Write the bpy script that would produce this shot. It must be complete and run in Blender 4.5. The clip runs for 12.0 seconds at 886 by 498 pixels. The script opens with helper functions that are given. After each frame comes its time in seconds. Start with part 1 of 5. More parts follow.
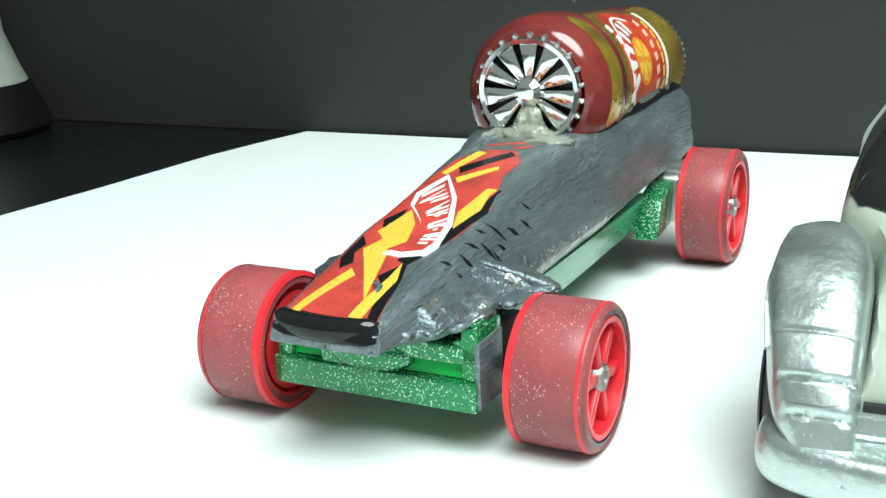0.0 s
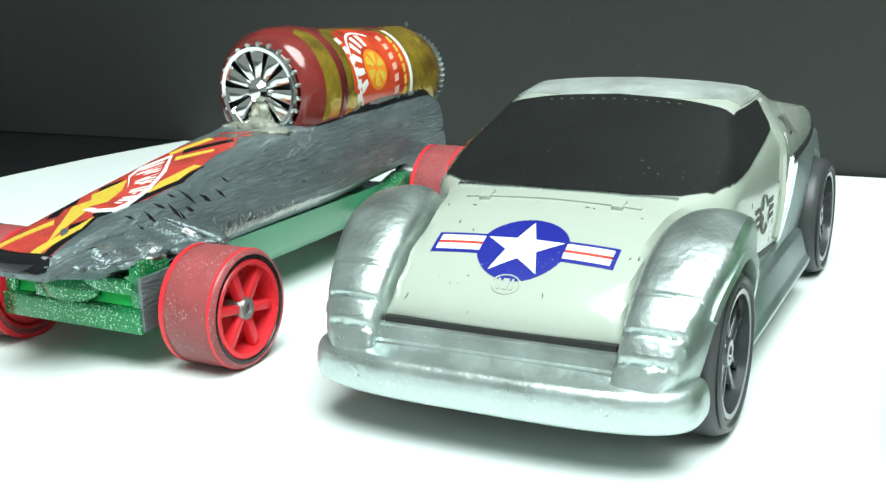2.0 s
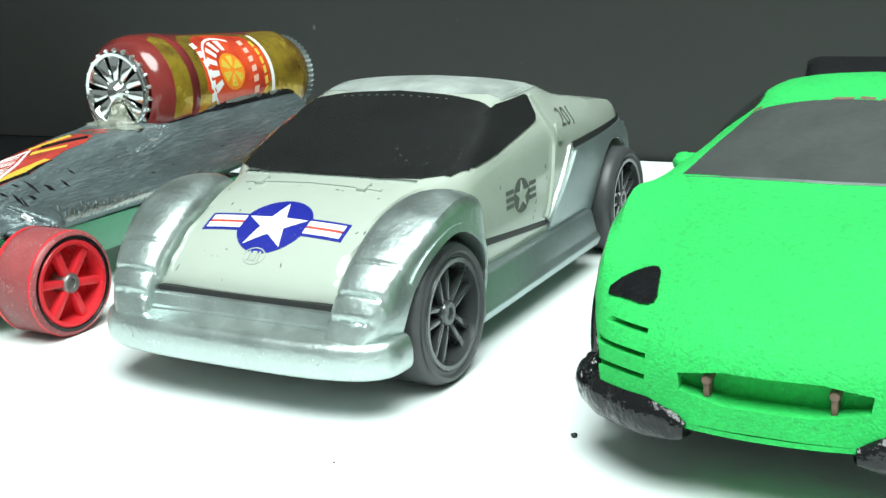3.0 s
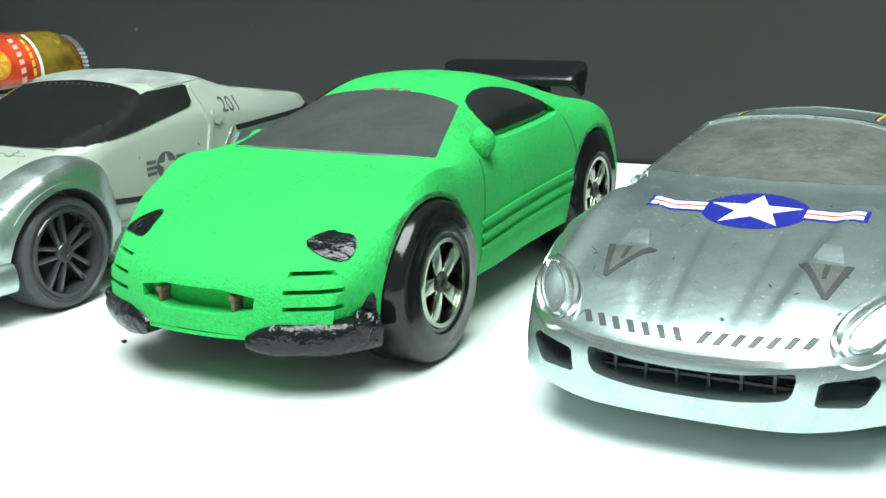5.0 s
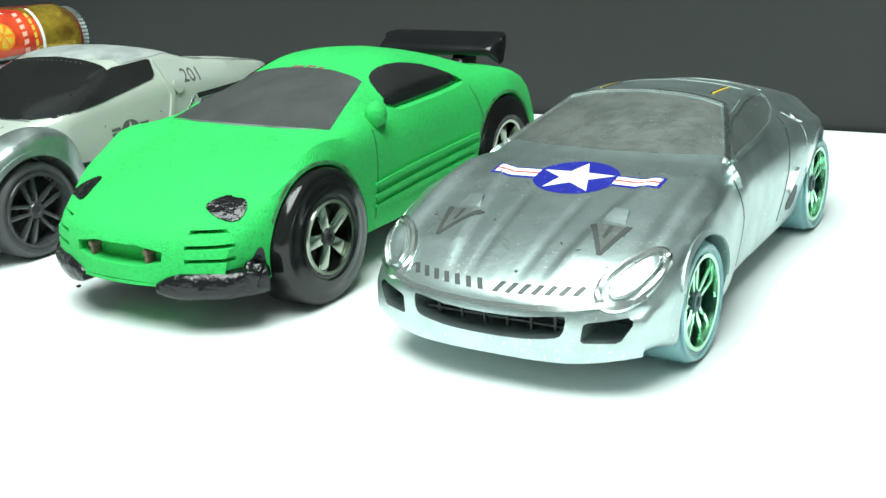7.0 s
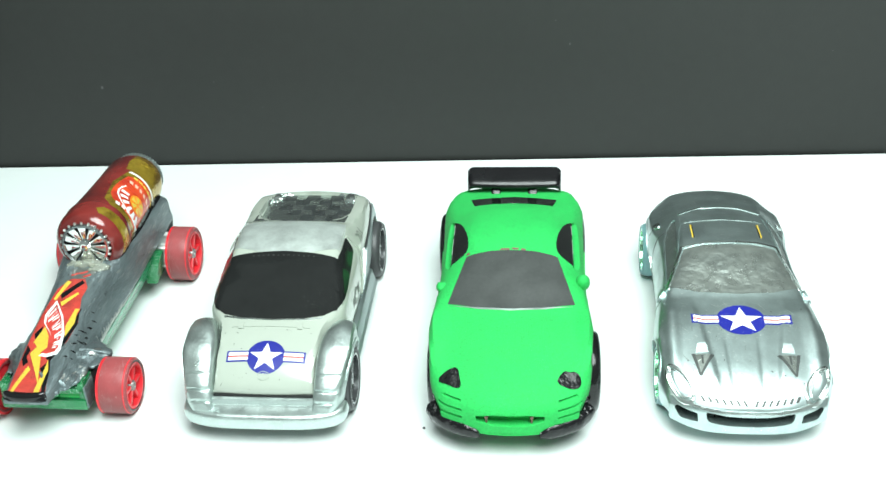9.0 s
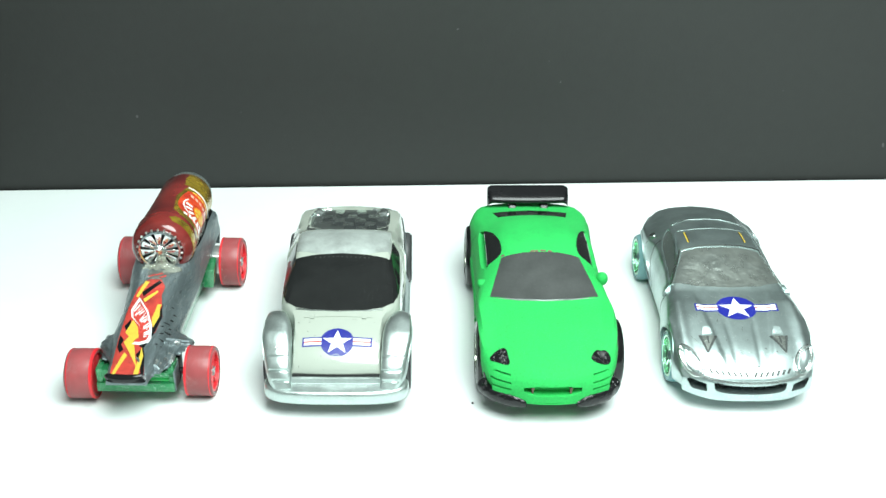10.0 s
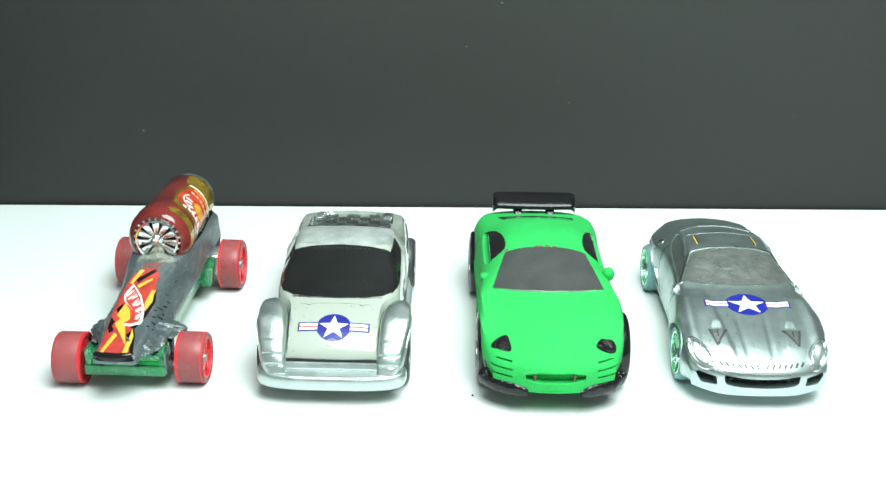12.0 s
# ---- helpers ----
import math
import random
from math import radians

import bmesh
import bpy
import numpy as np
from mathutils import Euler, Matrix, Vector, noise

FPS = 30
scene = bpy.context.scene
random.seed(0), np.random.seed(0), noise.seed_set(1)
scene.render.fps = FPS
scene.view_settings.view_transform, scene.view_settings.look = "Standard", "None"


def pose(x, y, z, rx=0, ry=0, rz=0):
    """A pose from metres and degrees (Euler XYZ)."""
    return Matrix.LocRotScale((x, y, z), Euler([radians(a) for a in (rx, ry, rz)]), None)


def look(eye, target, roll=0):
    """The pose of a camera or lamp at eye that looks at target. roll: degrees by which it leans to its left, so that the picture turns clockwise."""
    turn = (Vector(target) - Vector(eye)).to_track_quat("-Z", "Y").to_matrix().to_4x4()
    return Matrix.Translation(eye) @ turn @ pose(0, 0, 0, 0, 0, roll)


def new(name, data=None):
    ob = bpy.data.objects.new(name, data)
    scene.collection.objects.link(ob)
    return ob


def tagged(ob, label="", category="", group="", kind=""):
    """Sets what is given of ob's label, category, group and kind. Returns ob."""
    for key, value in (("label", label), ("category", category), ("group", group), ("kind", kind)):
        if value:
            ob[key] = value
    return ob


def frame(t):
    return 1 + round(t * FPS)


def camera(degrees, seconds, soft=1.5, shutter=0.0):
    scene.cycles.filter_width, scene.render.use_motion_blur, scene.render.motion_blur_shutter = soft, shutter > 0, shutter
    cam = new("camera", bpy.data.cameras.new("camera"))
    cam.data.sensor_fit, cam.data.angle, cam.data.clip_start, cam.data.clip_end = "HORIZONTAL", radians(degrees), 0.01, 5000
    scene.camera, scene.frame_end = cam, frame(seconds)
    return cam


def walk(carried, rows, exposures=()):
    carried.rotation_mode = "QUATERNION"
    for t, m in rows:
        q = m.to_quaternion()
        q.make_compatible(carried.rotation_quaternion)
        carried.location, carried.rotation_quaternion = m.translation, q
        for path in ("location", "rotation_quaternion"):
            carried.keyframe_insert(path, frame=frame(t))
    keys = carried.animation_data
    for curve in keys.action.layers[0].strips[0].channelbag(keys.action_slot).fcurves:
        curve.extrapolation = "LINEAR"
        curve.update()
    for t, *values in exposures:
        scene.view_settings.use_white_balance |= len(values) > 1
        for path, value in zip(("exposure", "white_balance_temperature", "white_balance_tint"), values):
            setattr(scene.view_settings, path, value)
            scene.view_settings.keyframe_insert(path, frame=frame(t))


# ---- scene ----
cam = camera(42.2, 12.0)
PATH = [
    (0, -0.03457, -0.06721, 0.03793, 73.16, 2.15, 23.91),
    (0.5, -0.03239, -0.06801, 0.03796, 73.32, 2.32, 23.83),
    (1, -0.02603, -0.06890, 0.03708, 73.93, 2.12, 24.48),
    (1.5, -0.01336, -0.07244, 0.03649, 74.67, 1.59, 24.66),
    (2, 0.00170, -0.07513, 0.03646, 74.99, 1.51, 24.87),
    (2.5, 0.01380, -0.07648, 0.03677, 75.06, 1.77, 25.65),
    (3, 0.02901, -0.07726, 0.03737, 74.93, 2.53, 26.41),
    (3.2, 0.03338, -0.07731, 0.03771, 74.74, 2.51, 26.63),
    (4.8, 0.07485, -0.08159, 0.03761, 75.12, 1.89, 27.19),
    (5, 0.07934, -0.08277, 0.03744, 75.30, 1.68, 26.94),
    (5.5, 0.08949, -0.08493, 0.03724, 75.41, 1.45, 26.28),
    (6, 0.09952, -0.08245, 0.03724, 75.76, 1.38, 26.83),
    (6.5, 0.10574, -0.08015, 0.03734, 75.45, 1.58, 30.45),
    (7, 0.10570, -0.08870, 0.04435, 72.07, 3.03, 30.47),
    (7.5, 0.10012, -0.10139, 0.06670, 67.18, 3.53, 29.05),
    (7.7, 0.09538, -0.10946, 0.07473, 64.90, 4.12, 26.92),
    (9.3, 0.00250, -0.17585, 0.14979, 58.09, -0.19, -0.12),
    (9.5, -0.00472, -0.18340, 0.15177, 59.89, -1.40, -0.95),
    (10, -0.01442, -0.20095, 0.14985, 60.94, -0.60, -1.93),
    (10.5, -0.01304, -0.20568, 0.14003, 62.67, -1.18, -1.40),
    (11, -0.01196, -0.20504, 0.13256, 64.70, -0.88, -1.30),
    (11.5, -0.01043, -0.20541, 0.12649, 65.78, -0.93, -0.87),
    (12, -0.01097, -0.20780, 0.12257, 66.70, -1.05, -0.78),
]
walk(cam, [(t, pose(*p)) for t, *p in PATH])

# ---- light ----
world = bpy.data.worlds.new("room_air")
world.use_nodes = True
world.node_tree.nodes["Background"].inputs[0].default_value = (0.81, 0.95, 0.895, 1)
world.node_tree.nodes["Background"].inputs[1].default_value = 0.31
scene.world = world


def area_lamp(name, m, size, watts, colour):
    data = bpy.data.lights.new(name, "AREA")
    data.shape, data.size, data.energy, data.color = "DISK", size, watts, colour
    ob = new(name, data)
    ob.matrix_world = m
    return ob


lamp_light = area_lamp("lamp_light", look((0.06, -0.10, 0.31), (0.045, 0.01, 0)), 0.27, 2.65, (0.885, 1.0, 0.97))
scene.view_settings.exposure = 0.0


# ---- materials ----
def material(name, colour, rough=0.5, metal=0.0, coat=0.0, vary=0.15, grain=600.0, stain=90.0, bump=0.0, bump_scale=1500.0,
             second=None, second_at=0.62, second_scale=220.0, transmission=0.0, ior=1.45, rough_vary=0.1, stretch=(1, 1, 1), soft_mix=0.08, speck=None, speck_at=0.7, speck_scale=2200.0, sheen=0.0):
    """A surface with fine grain and broad stains; second: a second colour that shows in worn patches."""
    mat = bpy.data.materials.new(name)
    mat.use_nodes = True
    nt = mat.node_tree
    p = nt.nodes["Principled BSDF"]
    p.inputs["Metallic"].default_value = metal
    p.inputs["Coat Weight"].default_value = coat
    p.inputs["Coat Roughness"].default_value = 0.08
    p.inputs["Transmission Weight"].default_value = transmission
    p.inputs["IOR"].default_value = ior
    p.inputs["Sheen Weight"].default_value = sheen
    p.inputs["Sheen Roughness"].default_value = 0.5
    tc = nt.nodes.new("ShaderNodeTexCoord")
    mp = nt.nodes.new("ShaderNodeMapping")
    mp.inputs["Scale"].default_value = stretch
    nt.links.new(tc.outputs["Object"], mp.inputs["Vector"])

    def tex(scale, detail=3.0):
        n = nt.nodes.new("ShaderNodeTexNoise")
        n.inputs["Scale"].default_value = scale
        n.inputs["Detail"].default_value = detail
        nt.links.new(mp.outputs["Vector"], n.inputs["Vector"])
        return n.outputs["Fac"]

    def maths(op, a, b):
        n = nt.nodes.new("ShaderNodeMath")
        n.operation = op
        for i, v in enumerate((a, b)):
            if isinstance(v, (int, float)):
                n.inputs[i].default_value = v
            else:
                nt.links.new(v, n.inputs[i])
        return n.outputs[0]

    fine, broad = tex(grain), tex(stain, 5.0)
    both = maths("ADD", maths("MULTIPLY", maths("SUBTRACT", fine, 0.5), vary * 2), maths("MULTIPLY", maths("SUBTRACT", broad, 0.5), vary * 3))
    factor = maths("ADD", both, 1.0)
    scalevec = nt.nodes.new("ShaderNodeVectorMath")
    scalevec.operation = "SCALE"
    nt.links.new(factor, scalevec.inputs["Scale"])
    if second:
        mix = nt.nodes.new("ShaderNodeMix")
        mix.data_type = "RGBA"
        mix.inputs["A"].default_value = (*colour, 1)
        mix.inputs["B"].default_value = (*second, 1)
        ramp = nt.nodes.new("ShaderNodeMapRange")
        ramp.inputs["From Min"].default_value = second_at - soft_mix
        ramp.inputs["From Max"].default_value = second_at + soft_mix
        nt.links.new(tex(second_scale, 6.0), ramp.inputs["Value"])
        nt.links.new(ramp.outputs[0], mix.inputs["Factor"])
        nt.links.new(mix.outputs["Result"], scalevec.inputs[0])
    else:
        scalevec.inputs[0].default_value = colour
    tint = scalevec.outputs[0]
    if speck:
        dots = nt.nodes.new("ShaderNodeMix")
        dots.data_type = "RGBA"
        dots.inputs["B"].default_value = (*speck, 1)
        limit = nt.nodes.new("ShaderNodeMapRange")
        limit.inputs["From Min"].default_value = speck_at
        limit.inputs["From Max"].default_value = speck_at + 0.04
        where = maths("MULTIPLY", tex(speck_scale, 1.0), maths("ADD", maths("MULTIPLY", tex(180.0, 2.0), 0.5), 0.75))
        nt.links.new(where, limit.inputs["Value"])
        nt.links.new(limit.outputs[0], dots.inputs["Factor"])
        nt.links.new(tint, dots.inputs["A"])
        tint = dots.outputs["Result"]
    nt.links.new(tint, p.inputs["Base Color"])
    nt.links.new(maths("ADD", maths("MULTIPLY", maths("SUBTRACT", broad, 0.5), rough_vary * 3), rough), p.inputs["Roughness"])
    if bump:
        b = nt.nodes.new("ShaderNodeBump")
        b.inputs["Strength"].default_value = 1.0
        b.inputs["Distance"].default_value = bump
        nt.links.new(tex(bump_scale, 4.0), b.inputs["Height"])
        nt.links.new(b.outputs[0], p.inputs["Normal"])
    return mat


PAPER = material("white_paper", (0.76, 0.81, 0.80), 0.75, vary=0.015, bump=0.00002, bump_scale=900)
BOARD = material("black_board", (0.027, 0.029, 0.027), 0.65, vary=0.09, stain=14, grain=300, bump=0.00003, bump_scale=1200, speck=(0.10, 0.10, 0.10), speck_at=0.83, speck_scale=420)
TABLE = material("dark_table", (0.008, 0.009, 0.010), 0.28, vary=0.15, stain=20, grain=200)
PEWTER = material("bare_pewter", (0.53, 0.61, 0.59), 0.36, 0.9, vary=0.10, grain=1700, stain=300, bump=0.00006, bump_scale=1700, rough_vary=0.14, speck=(0.78, 0.84, 0.82), speck_at=0.70, speck_scale=4200)
# Darker pewter; the dark that upright sides mirror is put into the colour.
SHADEDPEWTER = material("pewter_shaded_by_colour", (0.36, 0.43, 0.43), 0.38, 0.85, vary=0.08, grain=900, stain=150, bump=0.00012, bump_scale=420)
ZINC = material("bare_zinc", (0.55, 0.66, 0.65), 0.33, 0.92, vary=0.09, grain=2600, stain=160, bump=0.000028, bump_scale=1300, second=(0.38, 0.46, 0.455), second_at=0.55, second_scale=150, soft_mix=0.16, speck=(0.78, 0.84, 0.82), speck_at=0.70, speck_scale=3200, rough_vary=0.03)
GREYPAINT = material("grey_paint", (0.39, 0.43, 0.375), 0.17, coat=0.6, vary=0.03, grain=500, stain=80, bump=0.00002, bump_scale=500, rough_vary=0.04, speck=(0.2, 0.21, 0.19), speck_at=0.79, speck_scale=3000)
GREENPAINT = material("green_powder_paint", (0.016, 0.46, 0.086), 0.74, vary=0.11, grain=4200, stain=160, bump=0.00015, bump_scale=4600, second=(0.014, 0.33, 0.066), second_at=0.63, second_scale=2200, soft_mix=0.16, speck=(0.04, 0.5, 0.12), speck_at=0.71, speck_scale=4800, sheen=0.02)
BLACKGLASS = material("black_glass", (0.012, 0.013, 0.013), 0.10, vary=0.2, grain=700, stain=120, coat=0.5, rough_vary=0.05, bump=0.000012, bump_scale=500, speck=(0.05, 0.055, 0.05), speck_at=0.76, speck_scale=3600)
GREYGLASS = material("grey_filled_window", (0.055, 0.06, 0.058), 0.34, vary=0.16, grain=1500, stain=220, bump=0.00002, bump_scale=1500, speck=(0.10, 0.11, 0.10), speck_at=0.76, speck_scale=4200)
BLACKPAINT = material("black_brushed_paint", (0.006, 0.006, 0.007), 0.14, vary=0.2, grain=500, bump=0.00045, bump_scale=650, rough_vary=0.05)
BLACKPLASTIC = material("black_plastic", (0.006, 0.006, 0.007), 0.24, vary=0.1, grain=400)
RUBBER = material("black_tyre", (0.006, 0.0065, 0.0065), 0.17, vary=0.15, grain=900, stain=200, bump=0.00002, bump_scale=1500)
GREYRUBBER = material("grey_tyre", (0.055, 0.058, 0.06), 0.42, vary=0.12, grain=900, stain=200, bump=0.00002, bump_scale=1500)
GREYRIM = material("grey_rim", (0.075, 0.08, 0.083), 0.2, 0.35, vary=0.1, coat=0.3)
DARKIRON = material("dark_iron", (0.012, 0.013, 0.013), 0.5, vary=0.2)
CHROME = material("chrome", (0.85, 0.87, 0.86), 0.08, 1.0, vary=0.02, rough_vary=0.04)
BRASSCHROME = material("tinted_chrome", (0.34, 0.38, 0.31), 0.2, 1.0, vary=0.1)
GREENCHROME = material("green_chrome", (0.44, 0.72, 0.54), 0.16, 1.0, vary=0.06)
TEALTYRE = material("clear_teal_tyre", (0.36, 0.66, 0.68), 0.22, vary=0.08, transmission=0.45, ior=1.4)
REDTYRE = material("smoky_red_tyre", (0.36, 0.075, 0.08), 0.38, vary=0.14, grain=500, stain=140, second=(0.17, 0.04, 0.042), second_at=0.57, second_scale=90, soft_mix=0.15, speck=(0.60, 0.46, 0.45), speck_at=0.68, speck_scale=7000)
REDPLASTIC = material("red_plastic", (0.72, 0.03, 0.04), 0.3, vary=0.06)
GREENPLASTIC = material("metallic_green_base", (0.008, 0.20, 0.06), 0.2, 0.4, coat=0.5, vary=0.2, grain=1500, stain=150, bump=0.0001, bump_scale=500, speck=(0.40, 0.66, 0.50), speck_at=0.60, speck_scale=5600)
GRINDMETAL = material("ground_bare_metal", (0.185, 0.23, 0.24), 0.36, 0.65, vary=0.26, grain=2600, stain=220, bump=0.00026, bump_scale=2400, second=(0.24, 0.29, 0.30), second_at=0.6, second_scale=900, soft_mix=0.06, speck=(0.03, 0.032, 0.036), speck_at=0.74, speck_scale=2200, rough_vary=0.16, stretch=(1.3, 0.24, 1.3))
BLUE = material("decal_blue", (0.012, 0.018, 0.24), 0.35, vary=0.06, speck=(0.25, 0.27, 0.5), speck_at=0.72, speck_scale=5000)
WHITE = material("decal_white", (0.82, 0.83, 0.82), 0.4, vary=0.02)
RED = material("decal_red", (0.54, 0.06, 0.045), 0.26, coat=0.3, vary=0.12, grain=1400, stain=200, second=(0.34, 0.045, 0.035), second_at=0.58, second_scale=260, soft_mix=0.1, speck=(0.16, 0.03, 0.03), speck_at=0.70, speck_scale=4480)
YELLOW = material("decal_yellow", (0.66, 0.47, 0.06), 0.32, vary=0.15, grain=1500, speck=(0.30, 0.2, 0.05), speck_at=0.68, speck_scale=5040)
REDCAN = material("clear_red_plastic", (0.21, 0.026, 0.022), 0.18, coat=0.5, vary=0.2, grain=300, stain=120, second=(0.09, 0.012, 0.012), second_at=0.55, second_scale=110, soft_mix=0.12)
GOLDFOIL = material("gold_foil", (0.48, 0.33, 0.035), 0.22, 0.6, vary=0.3, grain=900, stain=300, bump=0.0002, bump_scale=700, second=(0.22, 0.12, 0.02), second_at=0.56, second_scale=260, soft_mix=0.1, coat=0.4)
GLUE = material("clear_glue", (0.80, 0.83, 0.70), 0.15, vary=0.1, grain=600, transmission=0.75, bump=0.0002, bump_scale=500)
FOIL = material("crumpled_silver_foil", (0.62, 0.68, 0.66), 0.2, 0.95, vary=0.08, grain=900, stain=240, bump=0.0006, bump_scale=330, rough_vary=0.08)
DECKBLACK = material("worn_black_chequer", (0.035, 0.04, 0.04), 0.3, vary=0.3, grain=1500, stain=300, coat=0.3, bump=0.0003, bump_scale=330, speck=(0.2, 0.22, 0.21), speck_at=0.72, speck_scale=2500)
DARKGREY = material("dark_grey_print", (0.09, 0.10, 0.09), 0.5, vary=0.15, grain=1500)
RUST = material("brown_primer", (0.16, 0.10, 0.075), 0.6, vary=0.3, grain=1500)
WORNGREEN = material("worn_green_edge", (0.05, 0.26, 0.09), 0.55, vary=0.3, grain=1500, stain=400, second=(0.05, 0.08, 0.05), second_at=0.55, second_scale=500, bump=0.0001, bump_scale=1500)
DARKGREEN = material("dark_green_seam", (0.02, 0.22, 0.06), 0.8, vary=0.2)
GREYIRON = material("recess_shade_and_marks", (0.07, 0.078, 0.076), 0.5, 0.4, vary=0.2)
SCUFFED = material("scuffed_zinc", (0.31, 0.34, 0.315), 0.30, 0.75, vary=0.08, grain=1500, stain=330, bump=0.0005, bump_scale=230, second=(0.22, 0.245, 0.23), second_at=0.56, second_scale=240, soft_mix=0.14, speck=(0.6, 0.63, 0.61), speck_at=0.78, speck_scale=1900)
CHROMEWORN = material("worn_bright_edge", (0.72, 0.78, 0.76), 0.28, 1.0, vary=0.1, bump=0.00004, bump_scale=800)
SIDEGLASS = material("cast_window_inset_shade", (0.075, 0.088, 0.083), 0.4, 0.1, vary=0.14, grain=1500, stain=240, bump=0.00008, bump_scale=1100, rough_vary=0.1, speck=(0.3, 0.33, 0.31), speck_at=0.72, speck_scale=3200)
TEALDARK = material("dark_teal", (0.02, 0.07, 0.07), 0.4, vary=0.2)
ROOFMETAL = material("worn_pale_metal", (0.56, 0.62, 0.59), 0.42, 0.5, vary=0.12, grain=1500, stain=240, bump=0.00006, bump_scale=1500, rough_vary=0.14, second=(0.42, 0.46, 0.44), second_at=0.58, second_scale=200, soft_mix=0.12)
EMBOSS = material("raised_grey_marks", (0.36, 0.40, 0.35), 0.3, vary=0.05)
BLACKINK = material("glossy_black_print", (0.008, 0.008, 0.009), 0.15, vary=0.1)
BRUSHED = material("brushed_metal", (0.50, 0.52, 0.50), 0.35, 1.0, vary=0.2, grain=1500, bump=0.0001, bump_scale=900, stretch=(0.3, 2.5, 1))
GREENGLOW = material("green_with_painted_glow", (0.006, 0.50, 0.09), 0.2, vary=0.15, coat=0.4)
GREENCLEAR = material("pale_green_plastic", (0.06, 0.30, 0.16), 0.22, vary=0.1, coat=0.3)
SPECKLE = material("metallic_speckle", (0.30, 0.29, 0.28), 0.35, 0.8, vary=0.4, grain=3500, bump=0.0001, bump_scale=2500)
LABELRED = material("label_red", (0.66, 0.07, 0.02), 0.22, coat=0.4, vary=0.15, grain=700, second=(0.42, 0.03, 0.015), second_at=0.55, second_scale=240, soft_mix=0.1)
ORANGE = material("label_orange", (0.80, 0.25, 0.02), 0.25, vary=0.1)
PALEPINK = material("label_pink", (0.75, 0.45, 0.35), 0.3, vary=0.1)


# ---- building tools ----
MM = 0.001


def curve(*pts):
    """A smooth monotone curve through (y, value) pairs."""
    xs, vs = np.array([p[0] for p in pts], float), np.array([p[1] for p in pts], float)
    if len(xs) == 1:
        return lambda y: float(vs[0])
    h, d = np.diff(xs), np.diff(vs) / np.diff(xs)
    m = np.zeros(len(xs))
    m[0], m[-1] = d[0], d[-1]
    for i in range(1, len(xs) - 1):
        if d[i - 1] * d[i] > 0:
            w1, w2 = 2 * h[i] + h[i - 1], h[i] + 2 * h[i - 1]
            m[i] = (w1 + w2) / (w1 / d[i - 1] + w2 / d[i])

    def at(y):
        y = min(max(y, xs[0]), xs[-1])
        i = min(max(int(np.searchsorted(xs, y)) - 1, 0), len(xs) - 2)
        t = (y - xs[i]) / h[i]
        return float((1 + 2 * t) * (1 - t) ** 2 * vs[i] + t * (1 - t) ** 2 * h[i] * m[i] + t * t * (3 - 2 * t) * vs[i + 1] + t * t * (t - 1) * h[i] * m[i + 1])
    return at


def chaikin(pts, times=2, cut=0.25, closed=False):
    for _ in range(times):
        out = [] if closed else [pts[0]]
        n = len(pts)
        for i in range(n if closed else n - 1):
            a, b = np.array(pts[i], float), np.array(pts[(i + 1) % n], float)
            out += [a + (b - a) * cut, b - (b - a) * cut]
        if not closed:
            out.append(np.array(pts[-1], float))
        pts = out
    return [tuple(p) for p in pts]


def resample(pts, n):
    p = np.array(pts, float)
    s = np.concatenate(([0], np.cumsum(np.linalg.norm(np.diff(p, axis=0), axis=1))))
    at = np.linspace(0, s[-1], n)
    return np.stack([np.interp(at, s, p[:, k]) for k in range(p.shape[1])], 1)


def grid_mesh(rings, close=True, caps=True):
    """Joins rings of points to a skin; close: each ring is a loop."""
    bm = bmesh.new()
    rows = [[bm.verts.new(p) for p in r] for r in rings]
    n = len(rows[0])
    for a, b in zip(rows, rows[1:]):
        for i in range(n if close else n - 1):
            j = (i + 1) % n
            bm.faces.new((a[i], a[j], b[j], b[i]))
    if caps:
        bm.faces.new(rows[0][::-1])
        bm.faces.new(rows[-1])
    bmesh.ops.recalc_face_normals(bm, faces=bm.faces)
    return bm


def car_shell(profile, wr, dr, wb, zb, wm, zm, ws, zs, bow, stations=96, half=34, feature=None, soft=2, corner=2.2, crisp=False):
    """A car body: the side profile from under the nose to under the tail, and along it the widths and heights of
    top edge, belt, flank and sill; bow sweeps the corners back (nose) or forward (tail)."""
    rings = []
    wide = max(wm(y) for y in np.linspace(profile[0][0], profile[-1][0], 40))
    for y, z in resample(chaikin(profile, soft), stations):
        pts = [(0, z), (wr(y) * 0.55, z - dr(y) * 0.22), (wr(y), z - dr(y)), (wb(y), zb(y)), (wm(y), zm(y)), (ws(y), zs(y) + 1.2), (ws(y) - 0.8, zs(y)), (0, zs(y))]
        if crisp:
            (a, b), (c, d) = pts[2], pts[3]
            pts[2:4] = [(a * 0.92, b + dr(y) * 0.3), (a, b), (a + (c - a) * 0.12, b + (d - b) * 0.12), (a + (c - a) * 0.85, b + (d - b) * 0.92), (c, d)]
        low = z
        out = []
        for k, (x, h) in enumerate(pts):
            low = min(h, low - (0.015 if k else 0))
            out.append((x, low))
        right = resample(chaikin(out, 2), half)
        ring = []
        for x, h in list(right) + [(-x, h) for x, h in right[-2:0:-1]]:
            p = (x, y + bow(y) * (abs(x) / wide) ** corner, h)
            ring.append(feature(*p) if feature else p)
        rings.append(ring)
    return grid_mesh(rings)


